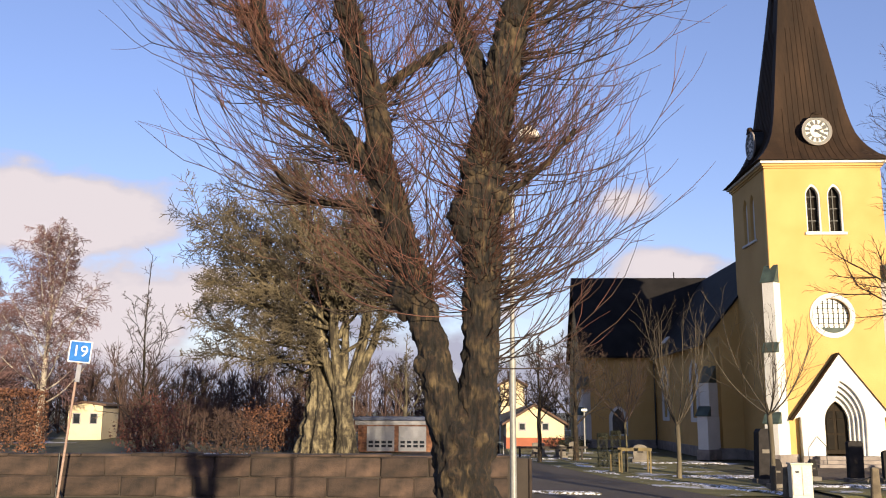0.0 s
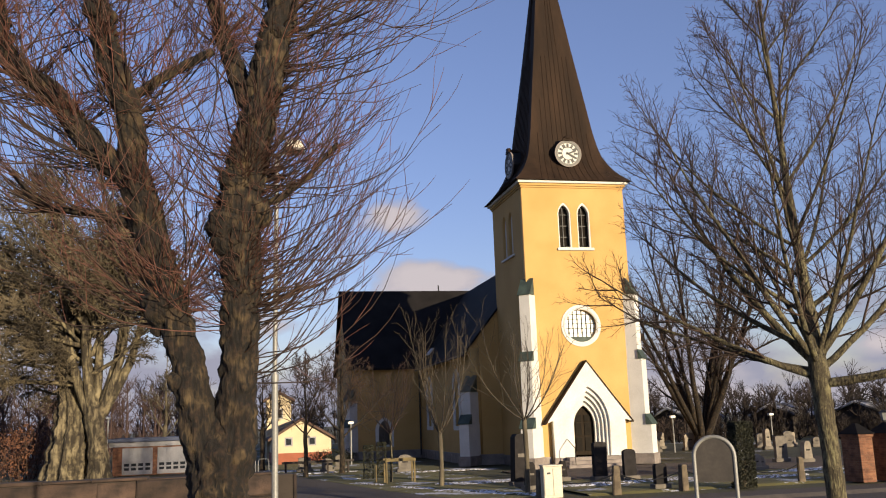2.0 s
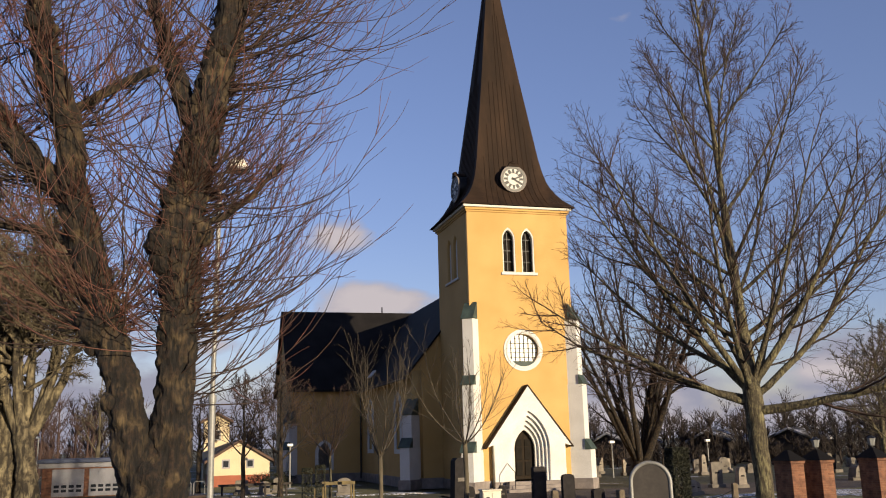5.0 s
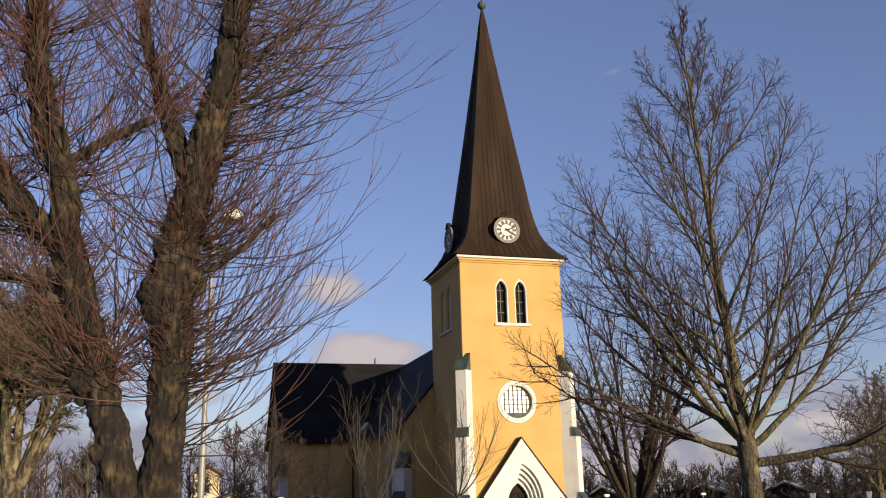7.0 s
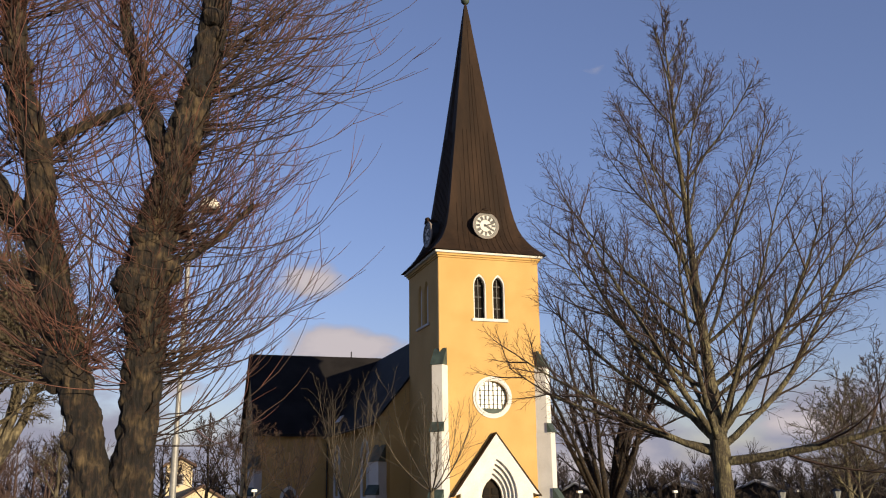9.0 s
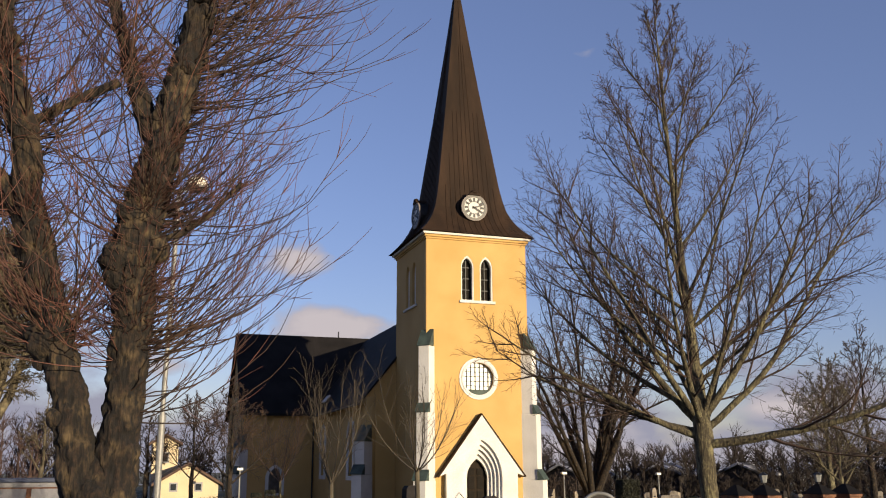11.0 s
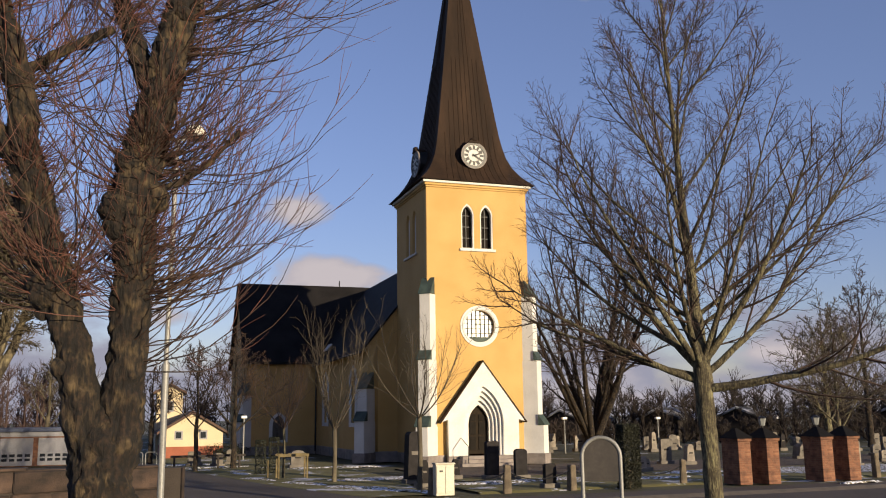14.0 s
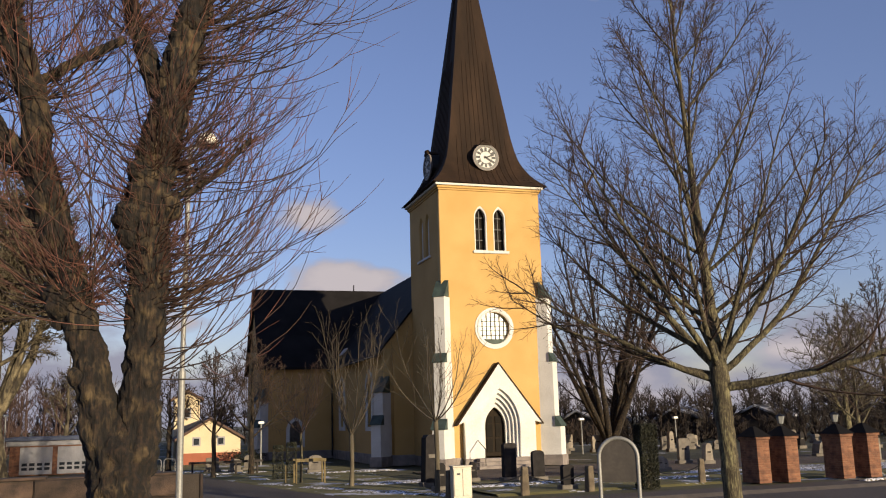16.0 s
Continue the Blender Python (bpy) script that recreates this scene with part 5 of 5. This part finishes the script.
def house(name, label, x, y, turn, w, d, h, ridge, wall, roof, windows=(), base=None, over=0.3):
    g = thing(name, label, "house", pose(x, y, 0, 0, 0, turn))
    body = part("wall", prism([(-w / 2, 0), (w / 2, 0), (w / 2, h), (0, ridge), (-w / 2, h)], "y", 0, d), wall, g)
    for sx in (-1, 1):
        dz = (ridge - h) / (w / 2) * over
        part("roof", prism([(0, ridge + 0.02), (0, ridge + 0.2), (sx * (w / 2 + over), h - dz + 0.2), (sx * (w / 2 + over), h - dz + 0.02)], "y", -over, d + over), roof, g)
    for wx, wz, ww, wh in windows:
        win = part("window", box(wx - ww / 2, -0.05, wz, wx + ww / 2, -0.004, wz + wh), PANE, g)
        part("frame", plate([(wx - ww / 2 - 0.1, wz - 0.1), (wx + ww / 2 + 0.1, wz - 0.1), (wx + ww / 2 + 0.1, wz + wh + 0.1), (wx - ww / 2 - 0.1, wz + wh + 0.1)], [[(wx - ww / 2, wz), (wx + ww / 2, wz), (wx + ww / 2, wz + wh), (wx - ww / 2, wz + wh)]], 0.06, pose(0, -0.005, 0, 90, 0, 0)), WHITE_PAINT, win)
    if base:
        part("base", box(-w / 2 - 0.03, -0.04, 0, w / 2 + 0.03, d + 0.03, base[0]), base[1], g)
    return g


house("yellow_house", "sunlit cream yellow house with orange-red base and dark roof", -13.4, 19.2, 0, 4.0, 6, 1.7, 2.9, CREAM, DARK_ROOF, ((-0.9, 1.3, 0.34, 0.4), (0.7, 1.3, 0.34, 0.4)), (0.75, RED_PAINT))
house("tall_house", "tall cream house with dark roof behind the trees", -14.7, 25.5, 0, 1.8, 4, 4.5, 5.0, CREAM, DARK_ROOF, ((0.0, 3.2, 0.4, 0.6),))
house("white_house", "low cream house with a wide window front", -51.2, 33.5, 12, 2.8, 8, 2.9, 3.1, CREAM, DARK_ROOF, ((-0.7, 1.4, 0.5, 0.8), (0.7, 1.4, 0.5, 0.8)))
for hx, hy, turn, w in ((22.6, 37.0, -60, 4.0), (30.5, 32.0, -60, 4.0), (36.5, 28.0, -62, 4.2), (47.0, 19.6, -65, 4.4)):
    house("cottage", "dark low house with frosted roof behind the trees", hx, hy, turn, w, 6, 2.0, 2.9, DARK_WALL, SNOWROOF)

gatehouse = thing("brick_shelter", "small red brick shelter with a dark roof", "shelter", pose(-20.9, 13.6, 0))
for sx in (-1, 1):
    part("brick_post", box(sx * 0.32 - 0.13, -0.13, 0, sx * 0.32 + 0.13, 0.13, 1.15, 0.01), BRICK, gatehouse)
part("brace", rod((-0.22, -0.14, 0.75), (0.0, -0.14, 1.12), 0.03), IRON, gatehouse)
part("brace", rod((0.22, -0.14, 0.75), (0.0, -0.14, 1.12), 0.03), IRON, gatehouse)
part("roof", prism([(-0.6, 1.15), (0.6, 1.15), (0, 1.5)], "y", -0.4, 0.4), DARK_ROOF, gatehouse)

# ---- street furniture ----
GALV = material("galvanised_steel", (0.244, 0.244, 0.237), (0.178, 0.178, 0.17), 3, 0.55, 0.08, 40, 0.3)
LAMP_WHITE = material("lamp_opal", (0.85, 0.8, 0.66), None, 4, 0.4, 0, 10)
lamp = thing("street_lamp", "slim galvanised street lamp with a pale domed head", "street lamp", pose(-17.02, -32.3, 0))
part("pole", rod((0, 0, -0.05), (0, 0, 3.2), 0.046, 14), GALV, lamp)
part("collar", rod((0, 0, 3.16), (0, 0, 3.26), 0.056, 14), GALV, lamp)
part("upper_pole", rod((0, 0, 3.2), (0.03, 0, 6.45), 0.034, 12), GALV, lamp)
part("bracket", rod((0.02, 0, 6.42), (0.28, 0, 6.5), 0.02, 8), GALV, lamp)
bm = bmesh.new()
bmesh.ops.create_uvsphere(bm, u_segments=28, v_segments=16, radius=0.17)
bmesh.ops.bisect_plane(bm, geom=[*bm.verts, *bm.edges, *bm.faces], plane_co=(0, 0, 0), plane_no=(0, 0, -1), clear_outer=True)
bmesh.ops.scale(bm, vec=(1, 1, 1.05), verts=bm.verts)
bm.transform(pose(0.27, 0, 6.51))
head = part("lamp_head", bm, LAMP_WHITE, lamp, "cream lamp dome", True)
bm = bmesh.new()
bmesh.ops.create_cone(bm, cap_ends=True, segments=28, radius1=0.167, radius2=0.167, depth=0.03, matrix=pose(0.27, 0, 6.495))
part("lamp_rim", bm, GALV, head)

sign = thing("road_sign", "blue road number sign with white border on a thin leaning post", "road sign", pose(-28.7, -20.6, 0, 0, 4.5, 22))
SIGN_BLUE = material("sign_blue", (0.02, 0.13, 0.42), None, 2, 0.95, 0, 10)
SIGN_WHITE = material("sign_white", (0.7, 0.7, 0.7), None, 2, 0.95, 0, 10)
part("post", rod((0, 0, -0.05), (0, 0, 4.4), 0.035, 10), material("rust_tinged_steel", (0.311, 0.222, 0.178), (0.222, 0.148, 0.118), 4, 0.6, 0.1, 30, 0.3), sign)
part("plate", box(-0.29, -0.07, 3.83, 0.29, -0.04, 4.42, 0.006), SIGN_WHITE, sign)
part("panel", box(-0.262, -0.078, 3.858, 0.262, -0.071, 4.392, 0.003), SIGN_BLUE, sign)
cu = bpy.data.curves.new("number", "FONT")
cu.body, cu.size, cu.align_x, cu.align_y, cu.extrude = "19", 0.42, "CENTER", "CENTER", 0.003
tmp = new("number", cu)
bpy.context.view_layer.update()
me = bpy.data.meshes.new_from_object(tmp.evaluated_get(bpy.context.evaluated_depsgraph_get()))
bpy.data.objects.remove(tmp)
me.materials.clear()
me.materials.append(SIGN_WHITE)
num = new("number", me)
num.parent = sign
num.matrix_local = pose(0, -0.084, 4.13, 90, 0, 0)
part("lower_plate", box(-0.03, -0.09, 3.3, 0.1, -0.04, 3.78, 0.005), material("sign_back_grey", (0.0888, 0.0962, 0.148), None, 2, 0.5, 0, 10), sign)
rail = thing("barrier_post", "thin black steel post with a brace by the wall", "post", pose(-29.6, -18.7, 0))
part("post", rod((0, 0, -0.03), (0.03, 0, 1.32), 0.03, 8), IRON, rail)
part("brace", rod((0, 0, 0.42), (0.5, -0.5, 0.0), 0.025, 8), IRON, rail)

board = thing("notice_board", "rounded steel tube frame holding a grey board", "notice board", pose(-9.4, -30.36, 0, 0, 0, -28))
vs, fs = [], []
path = [(-0.34, 0, z) for z in np.linspace(-0.05, 1.74, 8)] + [(-0.34 * math.cos(a), 0, 1.76 + 0.34 * math.sin(a)) for a in np.linspace(0, math.pi, 22)] + [(0.34, 0, z) for z in np.linspace(1.74, -0.05, 8)]
tube(vs, fs, path, [0.036] * len(path), 12)
raw("frame", vs, fs, GALV, board, "bent steel tube", True)
ringpts = [(-0.31, 1.33), (0.31, 1.33)] + [(0.31 * math.cos(a), 1.76 + 0.31 * math.sin(a)) for a in np.linspace(0, math.pi, 18)]
part("panel", plate(ringpts, [], 0.02, pose(0, -0.01, 0, 90, 0, 0)), material("dull_grey_board", (0.045, 0.038, 0.033), (0.025, 0.021, 0.019), 3, 0.75, 0.03, 20), board, "dull grey board")

cabinet = thing("electrical_cabinet", "cream steel electrical cabinet beside the churchyard", "cabinet", pose(-7.72, -16.7, 0, 0, 0, -2))
CAB = material("cream_steel", (0.503, 0.459, 0.355), (0.407, 0.37, 0.296), 1.5, 0.5, 0.04, 20)
part("body", box(-0.31, -0.02, 0.0, 0.31, 0.36, 0.98, 0.012), CAB, cabinet)
for sx in (-1, 1):
    part("door", box(min(sx * 0.006, sx * 0.29), -0.04, 0.08, max(sx * 0.006, sx * 0.29), -0.021, 0.92, 0.006), CAB, cabinet)
part("lid", box(-0.34, -0.06, 0.982, 0.34, 0.39, 1.03, 0.01), CAB, cabinet)
part("label", box(-0.2, -0.046, 0.74, -0.08, -0.041, 0.80), IRON, cabinet)

STONE_GLASS = material("milky_glass", (0.222, 0.229, 0.222), None, 3, 0.5, 0, 10)

# brick gate piers with dark pyramid caps
for k, (px, py) in enumerate(((3.25, -17.1), (4.3, -17.3), (6.85, -17.1), (8.05, -17.1))):
    pier = thing("gate_pier", "square red brick gate pier with dark pyramid cap", "gate pier", pose(px, py, 0), "brick piers of the churchyard gates")
    part("shaft", box(-0.26, -0.36, 0, 0.26, 0.62, 1.5, 0.012), BRICK, pier)
    part("band", box(-0.30, -0.4, 1.5, 0.30, 0.66, 1.6, 0.012), BRICK, pier)
    bm = bmesh.new()
    bmesh.ops.create_cone(bm, cap_ends=True, segments=4, radius1=0.66, radius2=0.08, depth=0.36, matrix=pose(0, 0, 1.78, 0, 0, 45))
    bmesh.ops.scale(bm, vec=(0.75, 1.25, 1), verts=bm.verts)
    bmesh.ops.translate(bm, vec=(0, 0.13, 0), verts=bm.verts)
    part("cap", bm, ROOF, pier)

for px, py in ((4.3, -17.3), (6.85, -17.1)):
    lan = thing("gate_lantern", "small iron lantern with pale panes on a gate pier", "lantern", pose(px, py + 0.13, 1.95), "lanterns on the gate piers")
    part("foot", rod((0, 0, -0.03), (0, 0, 0.08), 0.05, 8), IRON, lan)
    bm = bmesh.new()
    bmesh.ops.create_cone(bm, cap_ends=True, segments=6, radius1=0.09, radius2=0.15, depth=0.26, matrix=pose(0, 0, 0.21))
    part("pane", bm, STONE_GLASS, lan, "milky lantern glass")
    bm = bmesh.new()
    bmesh.ops.create_cone(bm, cap_ends=True, segments=6, radius1=0.18, radius2=0.03, depth=0.1, matrix=pose(0, 0, 0.39))
    part("roof", bm, IRON, lan)

# granite posts with a sagging chain
POST = material("lichened_granite", (0.15, 0.118, 0.078), (0.075, 0.058, 0.04), 4, 0.9, 0.5, 50)
spots = [(-7.95, -16.1), (-5.45, -16.45), (-3.02, -16.35), (-0.7, -16.2), (1.68, -15.9), (10.1, -16.3), (12.6, -16.2), (15.1, -16.1)]
for k, (px, py) in enumerate(spots):
    r = random.Random(k)
    post = thing("granite_post", "rough granite post of a chain fence", "post", pose(px, py, 0, 0, 0, r.uniform(-15, 15)), "granite posts of the chain fence")
    w = r.uniform(0.11, 0.14)
    bm = box(-w, -w, -0.05, w, w, r.uniform(0.82, 0.92), 0.03)
    for v in bm.verts:
        if v.co.z > 0.4:
            v.co.x *= 0.8
            v.co.y *= 0.8
        v.co += Vector([r.uniform(-0.012, 0.012) for _ in range(3)])
    part("stone", bm, POST, post)
for a, b in zip(spots, spots[1:]):
    if abs(a[0] - b[0]) < 3:
        s = np.linspace(0, 1, 14)
        path = [(a[0] + (b[0] - a[0]) * u, a[1] + (b[1] - a[1]) * u, 0.66 - 0.28 * 4 * u * (1 - u)) for u in s]
        vs, fs = [], []
        tube(vs, fs, path, [0.02] * 14, 5)
        tagged(raw("chain", vs, fs, IRON), "sagging black chain between granite posts", "chain", "chains of the fence")

# ---- gravestones ----
STONE_DARK = material("polished_dark_stone", (0.024, 0.021, 0.021), (0.012, 0.0105, 0.0105), 4, 0.85, 0.05, 60)
STONE_DARK.node_tree.nodes["Principled BSDF"].inputs["Specular IOR Level"].default_value = 0.2
STONE_GREY = material("grey_gravestone", (0.148, 0.13, 0.107), (0.0814, 0.0703, 0.0592), 3, 0.85, 0.3, 50)
STONE_PALE = material("pale_gravestone", (0.266, 0.229, 0.178), (0.148, 0.126, 0.104), 3, 0.85, 0.3, 50)


def gravestone(x, y, w, h, mat, seed, label, shape="round", turn=0.0):
    r = random.Random(seed)
    g = thing("gravestone", label, "gravestone", pose(x, y, 0, r.uniform(-2, 2), 0, turn + r.uniform(-8, 8)), "gravestones round the church")
    part("plinth", box(-w / 2 - 0.1, -0.2, -0.03, w / 2 + 0.1, 0.2, 0.18, 0.02), STONE_GREY, g)
    if shape == "round":
        pts = [(-w / 2, 0.18), (w / 2, 0.18), (w / 2, h - w * 0.25)] + [(w / 2 * math.cos(a), h - w * 0.25 + w * 0.25 * math.sin(a)) for a in np.linspace(0.2, math.pi - 0.2, 8)] + [(-w / 2, h - w * 0.25)]
    elif shape == "taper":
        pts = [(-w / 2, 0.18), (w / 2, 0.18), (w * 0.36, h - 0.12), (w * 0.2, h), (-w * 0.2, h), (-w * 0.36, h - 0.12)]
    else:
        pts = [(-w / 2, 0.18), (w / 2, 0.18), (w / 2, h - 0.05), (w / 2 - 0.06, h), (-w / 2 + 0.06, h), (-w / 2, h - 0.05)]
    d = 0.11 if shape != "taper" else w * 0.4
    part("headstone", prism(pts, "y", -d, d), mat, g)
    if mat is not STONE_DARK or shape == "taper":
        part("inscription", box(-w * 0.22, -d - 0.006, h * 0.55, w * 0.22, -d - 0.001, h * 0.62), STONE_DARK if mat is not STONE_DARK else STONE_GREY, g)
    return g


gravestone(-7.08, -11.0, 0.6, 1.95, STONE_DARK, 1, "tall tapered dark gravestone on the lawn", "taper")
gravestone(-3.6, -10.4, 0.56, 1.5, STONE_DARK, 2, "tall dark polished gravestone before the church door", "square")
gravestone(-2.55, -10.9, 0.5, 1.2, STONE_DARK, 3, "dark rounded gravestone before the church door")
gravestone(-4.9, -9.7, 0.34, 0.8, STONE_DARK, 4, "small dark gravestone by the door path", "taper")
gravestone(-3.5, -15.6, 0.42, 0.84, STONE_DARK, 5, "low dark gravestone behind the chain", "square")
gravestone(-7.4, -13.3, 0.38, 0.98, STONE_DARK, 6, "dark gravestone beside the young tree", "taper")
gravestone(-6.5, -12.9, 0.36, 0.56, STONE_GREY, 7, "low grey gravestone in the snow")
gravestone(3.8, -9.4, 0.5, 0.68, STONE_PALE, 8, "pale low gravestone on the grass", "square")
gravestone(4.5, -8.7, 0.3, 0.55, STONE_PALE, 9, "small pale rough gravestone", "taper")
gravestone(8.85, -5.5, 0.45, 1.0, STONE_PALE, 10, "pale narrow gravestone on the grass", "taper")
gravestone(8.2, -4.4, 0.6, 1.25, STONE_GREY, 11, "broad grey gravestone with square head", "square")
gravestone(12.3, 17.5, 0.55, 1.15, STONE_PALE, 12, "pale upright gravestone far back", "square")
gravestone(12.6, 13.6, 0.8, 1.15, STONE_PALE, 13, "broad pale gravestone under the big tree")
gravestone(16.0, 9.5, 0.42, 1.3, STONE_PALE, 14, "tall pale gravestone beside the thuja", "taper")
gravestone(-11.9, 8.4, 0.55, 0.85, STONE_GREY, 15, "grey gravestone near the transept")
gravestone(-14.0, 7.4, 0.7, 0.8, STONE_GREY, 16, "broad grey gravestone by the rail", "square")
gravestone(-12.9, 5.8, 0.55, 0.75, STONE_GREY, 17, "low grey gravestone by the drive")
gravestone(-9.2, 2.4, 0.7, 0.9, STONE_GREY, 18, "rounded grey gravestone on the lawn")
gravestone(-17.2, 8.0, 0.5, 0.9, STONE_PALE, 19, "pale gravestone by the bicycle rail")
r = random.Random(5)
for k in range(46):
    gx, gy = r.uniform(8.5, 40), r.uniform(-13, 14)
    if (gx < 11 and gy < -3) or abs(gy + 5.5) < 1.2:
        continue
    gravestone(gx, gy, r.uniform(0.4, 0.75), r.uniform(0.55, 1.1), r.choice((STONE_DARK, STONE_GREY, STONE_GREY, STONE_PALE)), 100 + k, "weathered gravestone among others in the graveyard", r.choice(("round", "square", "taper")))
for k in range(9):
    gravestone(-30 + 3.1 * (k % 5) + r.uniform(-0.6, 0.6), 17 + 2.5 * (k // 5), 0.6, r.uniform(0.6, 0.95), r.choice((STONE_GREY, STONE_PALE)), 200 + k, "weathered gravestone behind the churchyard wall", "round")

# small lamps, rails and a tree frame in the churchyard
PATH_LAMP = material("lit_path_lamp", (0.9, 0.9, 0.85), None, 3, 0.4, 0, 10)
for px, py, h in ((10.4, 11.4, 2.2), (19.8, 14.9, 2.1), (-10.7, 13.3, 2.55), (-27.5, 30.0, 3.6)):
    pl = thing("path_lamp", "short churchyard lamp post with white head", "lamp post", pose(px, py, 0), "lamp posts of the churchyard")
    part("post", rod((0, 0, -0.05), (0, 0, h), 0.05, 10), GALV, pl)
    part("head", box(-0.18, -0.14, h, 0.18, 0.14, h + 0.16, 0.03), PATH_LAMP, pl)
WOODEN = material("weathered_wood", (0.148, 0.111, 0.0444), (0.074, 0.0555, 0.0259), 3, 0.85, 0.2, 40)
fr = thing("tree_frame", "weathered wooden frame that holds a young tree", "tree frame", pose(-10.86, -5.8, 0))
for sx in (-1, 1):
    for sy in (-1, 1):
        part("leg", box(sx * 0.6 - 0.035, sy * 0.3 - 0.035, -0.05, sx * 0.6 + 0.035, sy * 0.3 + 0.035, 1.0, 0.006), WOODEN, fr)
for sy in (-1, 1):
    part("rail", box(-0.66, sy * 0.3 - 0.05, 0.92, 0.66, sy * 0.3 - 0.036, 1.04), WOODEN, fr)
stake = thing("wooden_stake", "slim wooden stake on the lawn", "stake", pose(-11.74, -4.95, 0))
part("post", rod((0, 0, -0.05), (0, 0, 0.75), 0.04, 8), WOODEN, stake)
for k, px in enumerate((-17.0, -16.3)):
    br = thing("bicycle_rail", "bent steel bicycle rail", "bicycle rail", pose(px, 5.5, 0), "bicycle rails by the drive")
    vs, fs = [], []
    tube(vs, fs, [(-0.28, 0, -0.05), (-0.28, 0, 0.8), (-0.2, 0, 0.88), (0.2, 0, 0.88), (0.28, 0, 0.8), (0.28, 0, -0.05)], [0.025] * 6, 8)
    raw("hoop", vs, fs, GALV, br, smooth=True)
fence = thing("low_fence", "low dark rail fence along the drive", "fence", pose(-15.2, 4.2, 0, 0, 0, 3))
for k in range(4):
    part("post", box(-0.05 + k * 1.1 - 0.0, -0.05, -0.05, 0.05 + k * 1.1, 0.05, 0.72, 0.01), DARK_WALL, fence)
part("rail", box(-0.2, -0.07, 0.6, 3.6, -0.052, 0.72, 0.004), DARK_WALL, fence)

# kerb and snow left along the edges
KERB = material("kerb_granite", (0.085, 0.07, 0.06), (0.05, 0.042, 0.037), 3, 0.85, 0.3, 40)
strip("kerb", [(-9, -20.6), (10, -20.3), (40, -20.2)], 0.08, 0.10, KERB, "granite kerb stones along the street", "kerb")
SNOW = material("thin_old_snow", (0.74, 0.74, 0.78), (0.14, 0.12, 0.07), 9, 0.85, 0.6, 30, low=0.46, high=0.56)


def snow_patch(x, y, rx, ry, turn, seed, h=0.05):
    rng = random.Random(seed)
    bm = bmesh.new()
    bmesh.ops.create_grid(bm, x_segments=26, y_segments=14, size=1.0)
    for v in bm.verts:
        d = math.hypot(v.co.x, v.co.y)
        e = 1 - d + 0.55 * noise.noise(Vector((v.co.x * 2.2 + seed * 7, v.co.y * 2.2, 1))) + 0.3 * noise.noise(Vector((v.co.x * 7 + seed, v.co.y * 7, 5)))
        v.co.z = h * min(1.0, max(-0.8, e * 2.5))
        v.co.x *= rx
        v.co.y *= ry
    bm.transform(pose(x, y, 0.03, 0, 0, turn))
    tagged(mesh_object("snow_patch", bm, SNOW, smooth=True), "thin patch of old white snow on the grass", "snow", "snow patches")


for k, args in enumerate(((-9.6, -12.4, 1.5, 0.35, -52), (-11.0, -9.4, 1.3, 0.22, -60), (-12.3, -6.0, 1.2, 0.2, -65), (-8.3, -14.9, 1.0, 0.3, -40), (-7.2, -8.2, 2.6, 0.9, 0), (-4.8, -12.5, 2.2, 0.5, 5), (-1.0, -12.2, 2.8, 0.6, 0), (-14.8, -15.7, 1.2, 0.35, -10), (2.2, -13.2, 1.6, 0.5, 0), (5.5, -10.5, 1.8, 0.6, 10), (7.2, -18.6, 0.9, 0.2, 3), (-15.6, 8.3, 3.0, 0.7, 0), (-13.2, 5.0, 2.0, 0.4, 10), (-7.5, 1.5, 2.4, 0.5, 0), (14.0, -12.2, 6.0, 2.4, 5), (9.5, -11.0, 3.0, 1.2, 0), (-12.5, -1.5, 0.9, 0.25, -70))):
    snow_patch(*args, k)

# granite blocks of the churchyard wall: two courses and a worn coping
shapes = [block_mesh(300 + k, 1.0, 0.1, 0.55) for k in range(5)]
rb = random.Random(9)
for course, z in ((0, 0.0), (1, 0.585)):
    x = -46.0 - 0.6 * course
    while x < -16.9:
        w = rb.uniform(1.0, 2.1)
        if x + w > -15.98:
            w = -15.98 - x
        ob = new("block", shapes[rb.randrange(5)])
        ob.parent = wall
        ob.matrix_local = Matrix.LocRotScale((x + 0.012, WY - rb.uniform(0.0, 0.07), z + rb.uniform(0.0, 0.02)), Euler((rb.uniform(-0.03, 0.03), rb.uniform(-0.012, 0.012), rb.uniform(-0.015, 0.015))), (w - 0.03, 1.0, 1.03))
        x += w
end = bpy.data.meshes.new("block")
bm = box(0, 0, 0, 0.1, 0.66, 1.17, 0.03)
bm.to_mesh(end)
bm.free()
end.materials.append(WALLSTONE)
ob = new("block", end)
ob.parent = wall
ob.matrix_local = pose(-15.97, WY - 0.03, 0)
cap = bpy.data.meshes.new("coping_stone")
bm = box(0, 0, 0, 1.0, 0.72, 0.1, 0.02)
bm.to_mesh(cap)
bm.free()
cap.materials.append(WALLSTONE)
x = -46.0
while x < -16.5:
    w = min(rb.uniform(0.9, 1.6), -15.85 - x)
    ob = new("coping_stone", cap)
    ob.parent = wall
    ob.matrix_local = Matrix.LocRotScale((x, WY - rb.uniform(-0.02, 0.07), 1.15 + rb.uniform(0.0, 0.02)), Euler((0, rb.uniform(-0.012, 0.012), 0)), (w - 0.012, 1, rb.uniform(0.5, 1.1)))
    x += w
